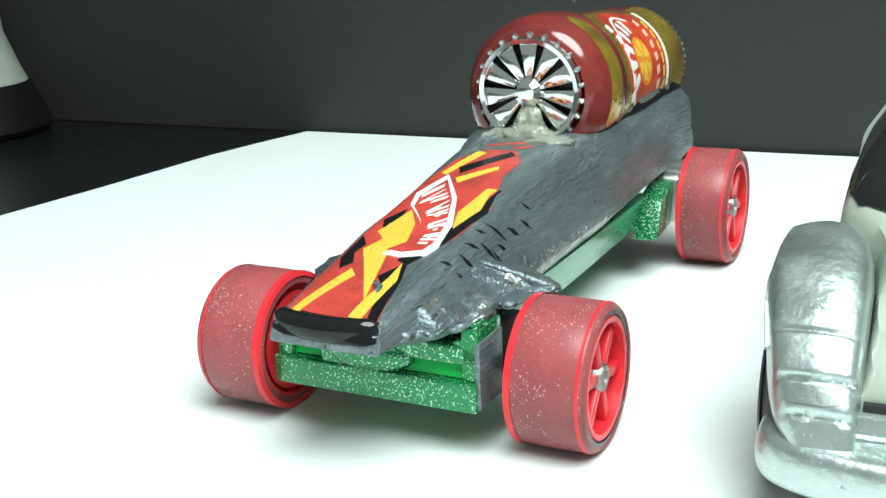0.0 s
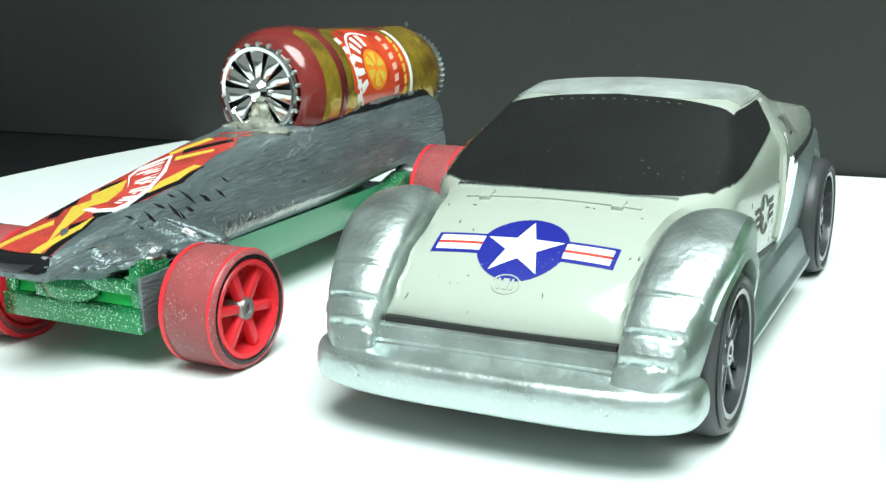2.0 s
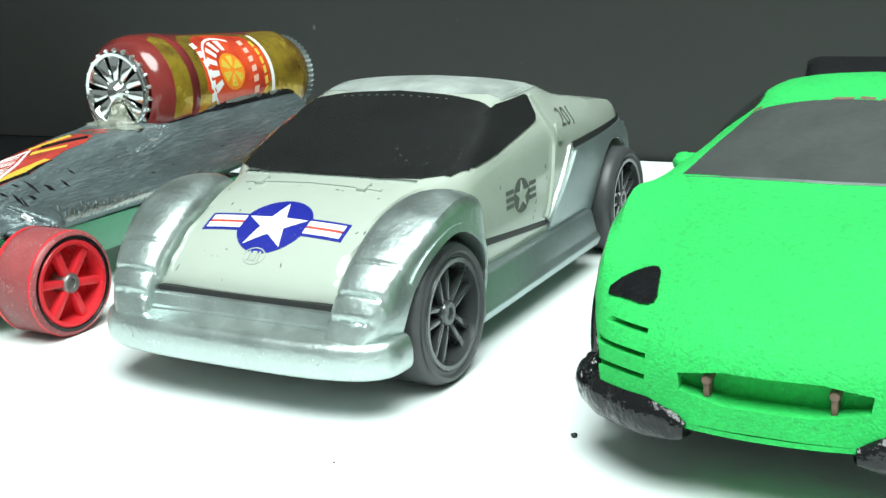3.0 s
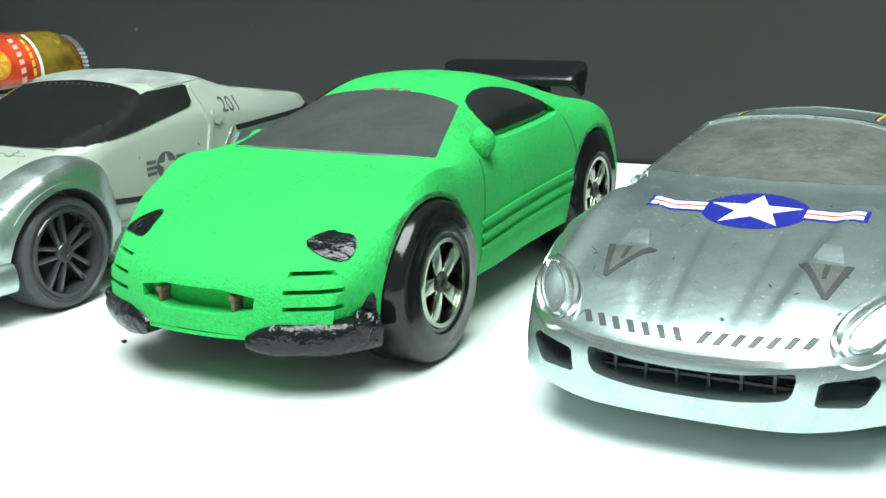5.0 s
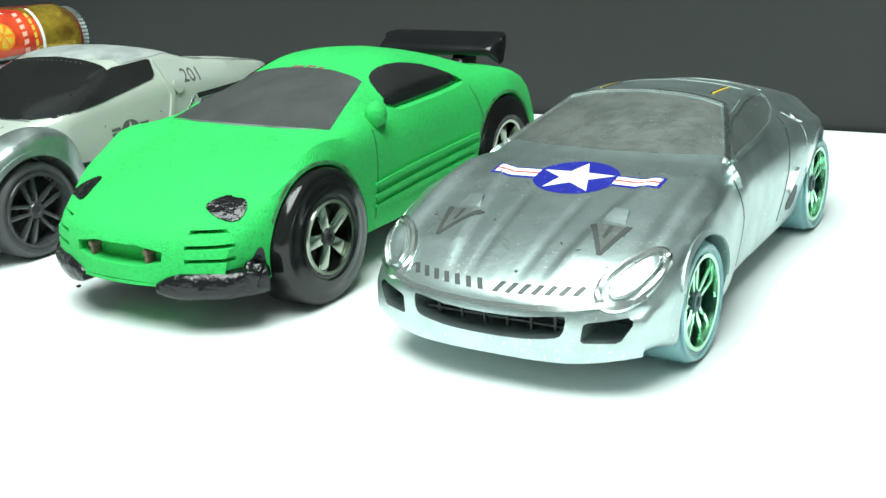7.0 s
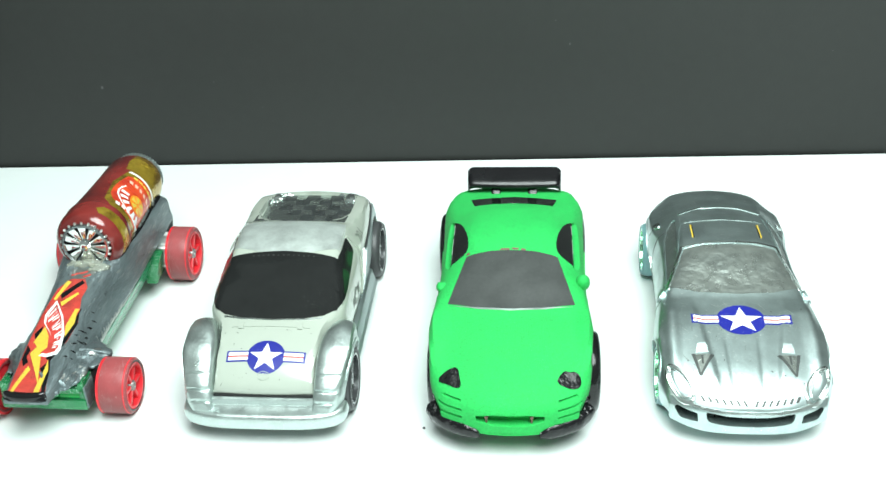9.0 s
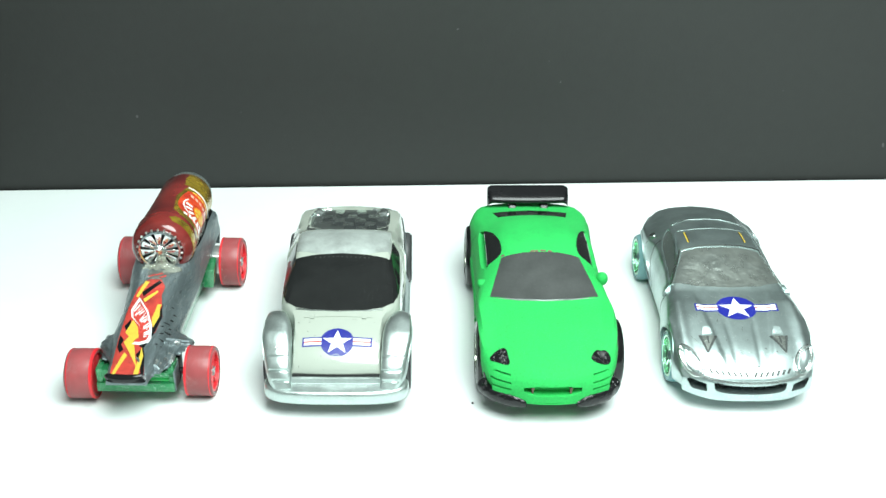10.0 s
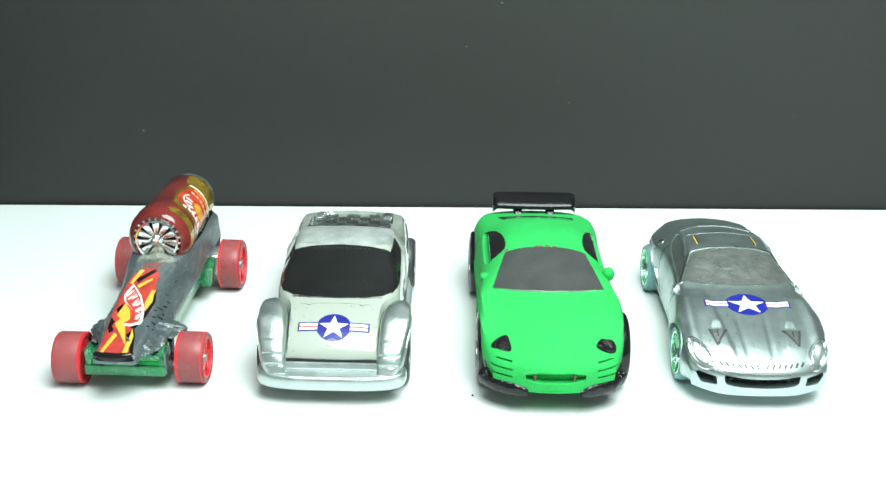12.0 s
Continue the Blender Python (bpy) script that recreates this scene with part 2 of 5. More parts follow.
def box(x0, x1, y0, y1, z0, z1, round_=0.0, seg=2):
    bm = bmesh.new()
    bmesh.ops.create_cube(bm, size=1)
    for v in bm.verts:
        v.co = (x0 + (v.co.x + 0.5) * (x1 - x0), y0 + (v.co.y + 0.5) * (y1 - y0), z0 + (v.co.z + 0.5) * (z1 - z0))
    if round_:
        bmesh.ops.bevel(bm, geom=bm.edges[:], offset=round_, segments=seg, affect="EDGES", profile=0.5)
    return bm


def prism(outline, axis, a, b, round_=0.0):
    """An outline swept along an axis from a to b: axis x takes (y, z), y takes (x, z), z takes (x, y)."""
    put = {"x": lambda p, c: (c, p[0], p[1]), "y": lambda p, c: (p[0], c, p[1]), "z": lambda p, c: (p[0], p[1], c)}[axis]
    bm = grid_mesh([[put(p, c) for p in outline] for c in (a, b)])
    if round_:
        bmesh.ops.bevel(bm, geom=bm.edges[:], offset=round_, segments=2, affect="EDGES", profile=0.5)
    return bm


def circle(cx, cy, r, n=40, ry=None):
    return [(cx + r * math.cos(2 * math.pi * i / n), cy + (ry or r) * math.sin(2 * math.pi * i / n)) for i in range(n)]


def lathe(profile, n=48, axis="x", centre=(0, 0, 0)):
    """Turns (along, radius) points round an axis."""
    rings = []
    for i in range(n):
        c, s = math.cos(2 * math.pi * i / n), math.sin(2 * math.pi * i / n)
        rings.append([(a, r * c, r * s) if axis == "x" else (r * c, a, r * s) if axis == "y" else (r * c, r * s, a) for a, r in profile])
    bm = bmesh.new()
    rows = [[bm.verts.new(Vector(p) + Vector(centre)) for p in r] for r in rings]
    m = len(profile)
    for i in range(n):
        a, b = rows[i], rows[(i + 1) % n]
        for k in range(m - 1):
            bm.faces.new((a[k], a[k + 1], b[k + 1], b[k]))
    bmesh.ops.remove_doubles(bm, verts=bm.verts, dist=1e-5)
    bmesh.ops.recalc_face_normals(bm, faces=bm.faces)
    return bm


def joined(*bms):
    out = bmesh.new()
    for b in bms:
        me = bpy.data.meshes.new("tmp")
        b.to_mesh(me)
        out.from_mesh(me)
        bpy.data.meshes.remove(me)
        b.free()
    return out


def carve(bm, cutters):
    """The body less the cutters, which must not touch one another."""
    obs = []
    for b in (bm, joined(*cutters)):
        me = bpy.data.meshes.new("tmp")
        bmesh.ops.recalc_face_normals(b, faces=b.faces)
        b.to_mesh(me)
        b.free()
        obs.append(new("tmp", me))
    mod = obs[0].modifiers.new("cut", "BOOLEAN")
    mod.operation, mod.solver, mod.object = "DIFFERENCE", "MANIFOLD", obs[1]
    done = obs[0].evaluated_get(bpy.context.evaluated_depsgraph_get()).to_mesh()
    out = bmesh.new()
    out.from_mesh(done)
    for o in obs:
        me = o.data
        bpy.data.objects.remove(o)
        bpy.data.meshes.remove(me)
    return out


def mesh_of(name, bm, mat, sharp=38):
    for f in bm.faces:
        f.smooth = True
    for e in bm.edges:
        if len(e.link_faces) == 2 and e.calc_face_angle(0) > radians(sharp):
            e.smooth = False
    bm.transform(Matrix.Scale(MM, 4))
    me = bpy.data.meshes.new(name)
    bm.to_mesh(me)
    bm.free()
    for m in (mat if isinstance(mat, (list, tuple)) else (mat,)):
        me.materials.append(m)
    return me


def part(name, bm, mat, parent, label="", sharp=38, at=None):
    """One mesh, in millimetres, under a thing or a part."""
    ob = new(name, bm if isinstance(bm, bpy.types.Mesh) else mesh_of(name, bm, mat, sharp))
    ob.parent = parent
    if at is not None:
        ob.matrix_local = at
    return tagged(ob, label)


def thing(name, m, label, category, group=""):
    ob = new(name)
    ob.empty_display_size = 0.01
    ob.matrix_world = m
    return tagged(ob, label, category, group)


def tree_of(bm):
    from mathutils.bvhtree import BVHTree
    return BVHTree.FromBMesh(bm)


TOP, FRONT, RIGHT, LEFT, BACK = "TOP", "FRONT", "RIGHT", "LEFT", "BACK"
VIEWS = {TOP: ((0, 0, 60), (1, 0, 0), (0, 1, 0), (0, 0, -1)), FRONT: ((0, -60, 0), (1, 0, 0), (0, 0, 1), (0, 1, 0)),
         RIGHT: ((60, 0, 0), (0, 1, 0), (0, 0, 1), (-1, 0, 0)), LEFT: ((-60, 0, 0), (0, 1, 0), (0, 0, 1), (1, 0, 0)),
         BACK: ((0, 140, 0), (1, 0, 0), (0, 0, 1), (0, -1, 0))}


def flat(outline, cell=0.8):
    """An outline filled and cut into small cells."""
    bm = bmesh.new()
    bm.faces.new([bm.verts.new((p[0], p[1], 0)) for p in outline])
    xs, ys = [p[0] for p in outline], [p[1] for p in outline]
    for k, (lo, hi) in enumerate(((min(xs), max(xs)), (min(ys), max(ys)))):
        c = lo + cell * 0.5
        while c < hi:
            co, no = [0, 0, 0], [0, 0, 0]
            co[k], no[k] = c, 1
            bmesh.ops.bisect_plane(bm, geom=bm.verts[:] + bm.edges[:] + bm.faces[:], plane_co=co, plane_no=no)
            c += cell
    return bm


def lettering(words, size):
    data = bpy.data.curves.new("tmp", "FONT")
    data.body, data.size, data.align_x, data.align_y, data.resolution_u = words, size, "CENTER", "CENTER", 3
    ob = new("tmp", data)
    bm = bmesh.new()
    bm.from_mesh(ob.evaluated_get(bpy.context.evaluated_depsgraph_get()).to_mesh())
    bpy.data.objects.remove(ob)
    bpy.data.curves.remove(data)
    bmesh.ops.remove_doubles(bm, verts=bm.verts, dist=1e-4)
    for k in range(2):
        for c in np.arange(-size * 1.5, size * 1.5, 0.35):
            co, no = [0, 0, 0], [0, 0, 0]
            co[k], no[k] = c, 1
            bmesh.ops.bisect_plane(bm, geom=bm.verts[:] + bm.edges[:] + bm.faces[:], plane_co=co, plane_no=no)
    return bm


def drape(tree, bm, view, lift=0.06, thick=0.12, reach=None):
    """Lays a flat mesh on a surface along a view direction, and gives it a rim."""
    o, ex, ey, d = (Vector(v) for v in (VIEWS[view] if isinstance(view, str) else view))
    normals, lost = {}, []
    for v in bm.verts:
        start = o + ex * v.co.x + ey * v.co.y
        place, normal, _, _ = tree.ray_cast(start, d)
        if place is None or (reach and (place - start).length > reach):
            lost.append(v)
            continue
        if normal.dot(d) > 0:
            normal = -normal
        v.co = place + normal * lift
        normals[v] = normal
    bmesh.ops.delete(bm, geom=lost, context="VERTS")
    bm.normal_update()
    if sum((f.normal.dot(d) * f.calc_area() for f in bm.faces)) > 0:
        bmesh.ops.reverse_faces(bm, faces=bm.faces)
    if thick:
        rim = [e for e in bm.edges if len(e.link_faces) == 1]
        olds = {tuple(round(c, 6) for c in v.co): n for v, n in normals.items() if v.is_valid}
        ext = bmesh.ops.extrude_edge_only(bm, edges=rim)["geom"]
        for v in ext:
            if isinstance(v, bmesh.types.BMVert):
                n = olds.get(tuple(round(c, 6) for c in v.co))
                v.co = v.co - (n if n is not None else Vector((0, 0, 1))) * (lift + thick)
    return bm


def patch(tree, outline, view, lift=0.06, thick=0.12, cell=0.8, reach=None):
    """A thin piece that lies on a surface: its outline is laid on along a view direction."""
    return drape(tree, flat(outline, cell), view, lift, thick, reach)


def star(cx, cy, r, turn=90, squash=1.0):
    return [(cx + (r if i % 2 == 0 else r * 0.40) * math.cos(radians(turn + 36 * i)), cy + squash * (r if i % 2 == 0 else r * 0.40) * math.sin(radians(turn + 36 * i))) for i in range(10)]


def rounded(outline, times=2):
    return chaikin(outline, times, 0.25, True)


# ---- wheels ----
def wheel_meshes(kind, radius, width, rim, spokes, tyre_mat, rim_mat, hub_mat, spoke_w, back_mat, dish=0.8, double=False, edge=0.9, step=0.5):
    """The shared meshes of one kind of wheel: axis along x, outer side at x = 0, inner side at x = -width."""
    w, r = width, radius
    e = min(edge, r * 0.13)
    m = rim + (r - rim) * step
    tyre = [(-w, rim), (-w, r - e), (-w + e * 0.35, r - e * 0.3), (-w + e, r), (-w * 0.5, r + 0.04), (-e, r), (-e * 0.35, r - e * 0.3), (0, r - e), (-0.02, m + 0.25), (0.14, m + 0.1), (0.14, rim + 0.5), (-0.1, rim + 0.3), (-0.1, rim), (-w, rim)]
    ring = [(-0.15, rim + 0.02), (0.05, rim - 0.12), (0.0, rim - 0.5), (-dish - 0.6, rim - 0.62), (-w + 0.2, rim - 0.6), (-w + 0.2, rim + 0.02)]
    plate = [(-dish - 1.7, 0.0), (-dish - 1.7, rim - 0.3)]
    out = {"rim": mesh_of(kind + "_rim", lathe(ring), rim_mat), "tyre": mesh_of(kind + "_tyre", lathe(tyre, 64), tyre_mat, 50),
           "back": mesh_of(kind + "_back", lathe([(-dish - 1.9, 0.0)] + plate[1:] + [(-w + 0.2, rim - 0.3), (-w + 0.2, 0.0)]), back_mat)}
    hub_r = rim * 0.2
    out["hub"] = mesh_of(kind + "_hub", lathe([(-dish - 1.7, hub_r * 1.25), (-dish + 0.1, hub_r * 1.2), (-dish + 0.35, hub_r), (-dish + 0.35, hub_r * 0.55), (-dish + 0.15, hub_r * 0.5), (-dish + 0.15, 0)], 24), hub_mat)
    half = spoke_w / 2
    r1 = rim - 0.45
    if double:
        sides = [(-half * 1.7, -half * 0.55), (half * 0.55, half * 1.7)]
        bm = joined(*[prism([(a * 0.6, hub_r * 0.9), (b * 0.6, hub_r * 0.9), (b * 0.9 + math.copysign(half * 0.45, a + b), r1), (a * 0.9 + math.copysign(half * 0.45, a + b), r1)], "x", -dish - 0.7, -dish + 0.15, 0.12) for a, b in sides])
    else:
        bm = prism([(-half * 0.85, hub_r * 0.9), (half * 0.85, hub_r * 0.9), (half * (1.25 if spokes == 5 else 1), r1), (-half * (1.25 if spokes == 5 else 1), r1)], "x", -dish - 0.8, -dish + 0.15, 0.15)
    out["spoke"] = mesh_of(kind + "_spoke", bm, rim_mat)
    out["count"], out["width"], out["radius"] = spokes, w, r
    return out


def set_wheel(car, meshes, x, y, z, side, spin=0):
    """One wheel of a car; side 1: its outer face looks to +x."""
    m = pose(x * MM, y * MM, z * MM, 0, 0, 0 if side > 0 else 180)
    wheel = part("wheel", meshes["rim"], None, car, at=m @ pose(0, 0, 0, spin, 0, 0))
    part("tyre", meshes["tyre"], None, wheel)
    part("wheel_back", meshes["back"], None, wheel)
    part("hub", meshes["hub"], None, wheel)
    for i in range(meshes["count"]):
        part("spoke", meshes["spoke"], None, wheel, at=pose(0, 0, 0, 360 / meshes["count"] * i, 0, 0))
    return wheel


def axle(car, y, z, half):
    part("axle", lathe([(-half, 0), (-half, 0.7), (half, 0.7), (half, 0)], 12, "x", (0, y, z)), DARKIRON, car)


# ---- setting ----
def setting(name, bm, mat, label):
    ob = new(name, mesh_of(name, bm, mat))
    return tagged(ob, label, name, kind="structure")


setting("paper_sheet", prism([(-139, 105.5), (-141.6, 96), (-144.4, 84), (-147.4, 60), (-150, 44), (-156, -10), (-160, -330), (330, -330), (330, 113.4)], "z", -0.25, 0), PAPER, "large white paper sheet lying on a dark table")
setting("table", box(-700, 700, -600, 260, -30, -0.3, 2), TABLE, "dark glossy table top under the white paper")
backdrop = setting("backdrop", box(-420, 420, 0.6, 4.1, -0.3, 260, 0.3), BOARD, "upright black board behind the toy cars")
backdrop.matrix_world = pose(0, 0.1080, 0, 0, 0, 0.97)
# ---- loose bits on the paper and table ----
def crumb(x, y, r):
    bm = bmesh.new()
    bmesh.ops.create_icosphere(bm, subdivisions=2, radius=r)
    for v in bm.verts:
        v.co *= 1 + 0.35 * noise.noise(v.co * 5)
        v.co.z = v.co.z * 0.6 + r * 0.55
    ob = new("crumb", mesh_of("crumb", bm, DARKIRON))
    ob.matrix_world = pose(x * MM, y * MM, 0)
    tagged(ob, "tiny dark crumb lying on the white paper", "crumb", "crumbs on the paper")


crumb(0.3, -0.4, 0.28)
crumb(-14.8, -11.1, 0.1)

bottle = thing("bottle", pose(-0.204, 0.0905, 0), "small dark bottle with a pale band on the table", "bottle")
part("bottle_body", lathe([(0, 0), (0, 15), (1, 15.6), (4, 14.8), (8, 13.0), (9, 12.4), (9, 0)], 40, "z"), BLACKPLASTIC, bottle)
part("neck", lathe([(9, 12.2), (12, 11.0), (18, 9.0), (30, 8.0), (30, 0)], 40, "z"), material("pale_plastic", (0.32, 0.34, 0.30), 0.5), bottle, "pale tapered plastic neck")


def blob(centre, size, rough=0.15, seed=3.0, sub=3):
    """A lumpy rounded piece."""
    bm = bmesh.new()
    bmesh.ops.create_icosphere(bm, subdivisions=sub, radius=1)
    for v in bm.verts:
        k = 1 + rough * noise.noise(v.co * 2.1 + Vector((seed, seed, 0)))
        v.co = Vector((centre[i] + v.co[i] * size[i] * k for i in range(3)))
    return bm


def sweep(path, section):
    """A section of (out, z) points along a plan path of (x, y), out to the right of its way."""
    rings = []
    for i, p in enumerate(path):
        a, b = path[max(i - 1, 0)], path[min(i + 1, len(path) - 1)]
        t = Vector((b[0] - a[0], b[1] - a[1])).normalized()
        rings.append([(p[0] + t.y * o, p[1] - t.x * o, z) for o, z in section])
    return grid_mesh(rings)


def tube(points, r, n=8):
    """A round rod along a closed line of points."""
    rings = []
    m = len(points)
    for i, p in enumerate(points):
        t = (Vector(points[(i + 1) % m]) - Vector(points[i - 1])).normalized()
        a = t.cross(Vector((0.1, 0.2, 1))).normalized()
        b = t.cross(a)
        rings.append([Vector(p) + (a * math.cos(2 * math.pi * k / n) + b * math.sin(2 * math.pi * k / n)) * r for k in range(n)])
    bm = bmesh.new()
    rows = [[bm.verts.new(q) for q in ring] for ring in rings]
    for i in range(m):
        a, b = rows[i], rows[(i + 1) % m]
        for k in range(n):
            bm.faces.new((a[k], a[(k + 1) % n], b[(k + 1) % n], b[k]))
    bmesh.ops.recalc_face_normals(bm, faces=bm.faces)
    return bm


def on_surface(tree, outline, view, lift):
    o, ex, ey, d = (Vector(v) for v in (VIEWS[view] if isinstance(view, str) else view))
    out = []
    for x, y in outline:
        place, normal, _, _ = tree.ray_cast(o + ex * x + ey * y, d)
        if place is not None:
            out.append(place + (normal if normal.dot(d) < 0 else -normal) * lift)
    return out


def view_at(centre, d, up):
    """A view along d whose flat coordinates are counted from a centre, with up as its y direction."""
    d = Vector(d).normalized()
    ey = Vector(up)
    ey = (ey - d * ey.dot(d)).normalized()
    return Vector(centre) - d * 30, ey.cross(-d), ey, d


def scratches(car, tree, view, count, xs, ys, lengths, turn, mat, seed, name="scratch", width=0.1, reach=None):
    """Thin worn marks, scattered over a stretch of a surface."""
    rnd = random.Random(seed)
    for _ in range(count):
        x, y, l = rnd.uniform(*xs), rnd.uniform(*ys), rnd.uniform(*lengths)
        g, w = radians(rnd.uniform(*turn)), width * rnd.uniform(0.5, 1.2)
        c, q = math.cos(g), math.sin(g)
        pts = [(x + a * c - b * q, y + a * q + b * c) for a, b in ((-l / 2, 0), (0, -w / 2), (l / 2, 0.02), (0.05, w / 2))]
        bm = patch(tree, pts, view, 0.03, 0.04, 0.5, reach)
        if len(bm.faces) > 1:
            part(name, bm, mat, car)


def roundel(car, tree, cx, cy, rx, ry, bar, bar_h, slope=0.0):
    """A blue disc with a white star and striped bars, printed on a bonnet."""
    def sh(pts):
        return [(x, y + slope * (x - cx)) for x, y in pts]

    disc = part("roundel", patch(tree, sh(circle(cx, cy, rx, 40, ry)), TOP, 0.05, 0.1, 0.7), BLUE, car, "blue star roundel decal")
    part("star", patch(tree, sh(star(cx, cy - ry * 0.04, rx * 0.9, 90, ry / rx)), TOP, 0.085, 0.05, 0.6), WHITE, disc, "white five-pointed star")
    for k in (-1, 1):
        x0, x1 = sorted((cx + k * rx * 0.93, cx + k * bar))
        b = part("bar", patch(tree, sh([(x0, cy - bar_h), (x1, cy - bar_h), (x1, cy + bar_h), (x0, cy + bar_h)]), TOP, 0.045, 0.1, 0.7), BLUE, disc, "striped bar with a blue border")
        i0, i1 = (x0 + 0.35, x1) if k < 0 else (x0, x1 - 0.35)
        for lo, hi, mat in ((-0.72, -0.16, WHITE), (-0.16, 0.12, RED), (0.12, 0.72, WHITE)):
            part("stripe", patch(tree, sh([(i0, cy + lo * bar_h), (i1, cy + lo * bar_h), (i1, cy + hi * bar_h), (i0, cy + hi * bar_h)]), TOP, 0.08, 0.03, 0.7), mat, disc)


# ---- toy car: grey coupe with pewter fenders ----
def build_coupe():
    car = thing("toy_car", pose(-0.0288, 0, 0, 0, 0, -1.5), "grey and bare pewter toy coupe with a blue star roundel", "toy car", "row of toy cars")
    bow = curve((-1.6, 1.2), (8, 0.3), (12, 2.5), (20, 2.5), (26, 1), (50, 0), (61, -3))
    shell = car_shell(
        [(-0.6, 6.0), (-1.6, 8.0), (-1.8, 9.6), (-1.0, 11.0), (1.2, 12.9), (3.8, 14.3), (7.2, 15.7), (10.4, 16.7), (11.2, 16.8), (18, 19.6), (25.5, 22.4), (29, 23.2), (33, 23.4), (36.2, 22.9), (38.6, 22.0), (41.0, 21.0), (48, 19.7), (55, 18.6), (59.6, 17.9), (61.2, 16.2), (62.4, 13), (62.6, 6), (61.4, 4)],
        curve((-1.6, 9.0), (9, 9.4), (14, 12.0), (17, 12.0), (25.5, 10.4), (31, 10.3), (37, 10.6), (42, 11.4), (56, 12.3), (61, 11)),
        curve((-1.4, 0.3), (8, 0.5), (14, 0.8), (25, 0.7), (36, 0.8), (44, 0.6), (61, 0.5)),
        curve((-1.4, 9.5), (9, 9.8), (14, 13), (25, 13.2), (40, 13.4), (61, 12.5)),
        curve((-1.4, 9), (8, 14), (14, 16.2), (34, 18), (40, 17.6), (61, 15)),
        curve((-1.4, 9.6), (9, 10), (13, 13.4), (30, 13.9), (45, 13.8), (61, 13)), curve((0, 11)),
        curve((-1.4, 9.4), (9, 10), (13, 12.6), (61, 12.5)), curve((0, 3.6)), bow, 130, 40, soft=3, crisp=True)
    cuts = [prism(circle(y, 6.3, r), "x", x0, x1) for y, r, a in ((7, 6.9, 9.8), (53.4, 7.3, 8.5)) for x0, x1 in ((a, 25), (-25, -a))]
    well = rounded([(-9.9, 40.0), (9.9, 40.0), (9.9, 56.5), (7.4, 59.7), (-7.4, 59.7), (-9.9, 56.5)], 2)
    basin = prism(well, "z", 14, 27)
    for p in basin.verts:
        if p.co.z < 20:
            p.co.z = 18.7 - (p.co.y - 40) * 0.105
    cuts.append(basin)
    shell = carve(shell, cuts)
    tree = tree_of(shell)
    body = part("body", shell, GREYPAINT, car, "pale grey painted body")
    # glass, roof
    wind = [(-12.5, 16.6), (-11.7, 14.6), (-9.5, 12.8), (-6, 11.6), (0, 11.1), (6, 11.6), (9.5, 12.8), (11.7, 14.6), (12.5, 16.6), (12.2, 21), (11.0, 25.5), (6, 26.0), (0, 26.2), (-6, 26.0), (-11.0, 25.5), (-12.2, 21)]
    part("windscreen", patch(tree, wind, TOP, 0.16, 0.2, 0.6), BLACKGLASS, car, "glossy black wraparound windscreen")
    side_glass = [(16.4, 17.1), (17.6, 16.9), (22, 17.4), (32.0, 19.0), (32.7, 19.5), (33.2, 21.4), (32.7, 21.6), (26.5, 21.4), (24.5, 20.9), (19, 19.0)]
    for v in (RIGHT, LEFT):
        part("side_window", patch(tree, side_glass, v, 0.17, 0.2, 0.5), BLACKGLASS, car, "glossy black side window")
    part("screen_edge", patch(tree, [(-9.5, 12.1), (-6, 11.25), (0, 10.75), (6, 11.25), (9.5, 12.1), (9.5, 12.45), (6, 11.5), (0, 11.0), (-6, 11.6), (-9.5, 12.5)], TOP, 0.12, 0.15, 0.5), CHROMEWORN, car, "worn bright edge below the windscreen")
    part("roof", patch(tree, rounded([(-10.6, 26.3), (10.6, 26.3), (10.9, 33), (10.3, 39.4), (-10.3, 39.4), (-10.9, 33)], 1), TOP, 0.06, 0.2), ROOFMETAL, car, "worn bare metal roof")
    for i in range(13):
        x = -6.0 + i * 1.0
        part("screen_dot", patch(tree, [(x - 0.13, 25.1), (x + 0.13, 25.1), (x + 0.13, 25.2), (x - 0.13, 25.2)], TOP, 0.2, 0.05, 0.4), DARKGREY, car)
    # bonnet details
    roundel(car, tree, 0.1, 3.3, 3.6, 3.0, 7.4, 1.0)
    part("cowl_strip", patch(tree, [(-7.4, 9.35), (7.4, 9.35), (7.4, 9.75), (-7.4, 9.75)], TOP, 0.14, 0.2), GREYPAINT, car)
    for x in (-5.6, 5.6):
        part("wiper_clip", patch(tree, [(x - 0.45, 8.9), (x + 0.45, 8.9), (x + 0.45, 10.2), (x - 0.45, 10.2)], TOP, 0.3, 0.3, 0.4), GREYPAINT, car)
    badge = part("badge", tube(on_surface(tree, circle(0, 0.1, 1.1, 24, 0.62), TOP, 0.0), 0.09, 6), EMBOSS, car, "raised oval badge in the paint")
    for x, w in ((-0.55, 0.1), (0.0, 0.24), (0.5, 0.1)):
        part("badge_mark", patch(tree, [(x - w, -0.25), (x + w, -0.25), (x + w, 0.45), (x - w, 0.45)], TOP, 0.06, 0.1, 0.4), EMBOSS, badge)
    # fenders
    top = curve((-4.2, 6.8), (-3.2, 9.4), (-1.4, 11.9), (1.5, 14.2), (5, 15.9), (9, 16.7), (12, 16.2), (14.5, 14.6), (16.6, 10.5))
    outer = curve((-4.2, 12.6), (-2.8, 14.0), (0, 15.1), (5, 16.1), (12, 15.9), (16.6, 14.2))
    inner = curve((-4.2, 9.3), (5, 9.5), (12, 11.0), (16.6, 12.2))
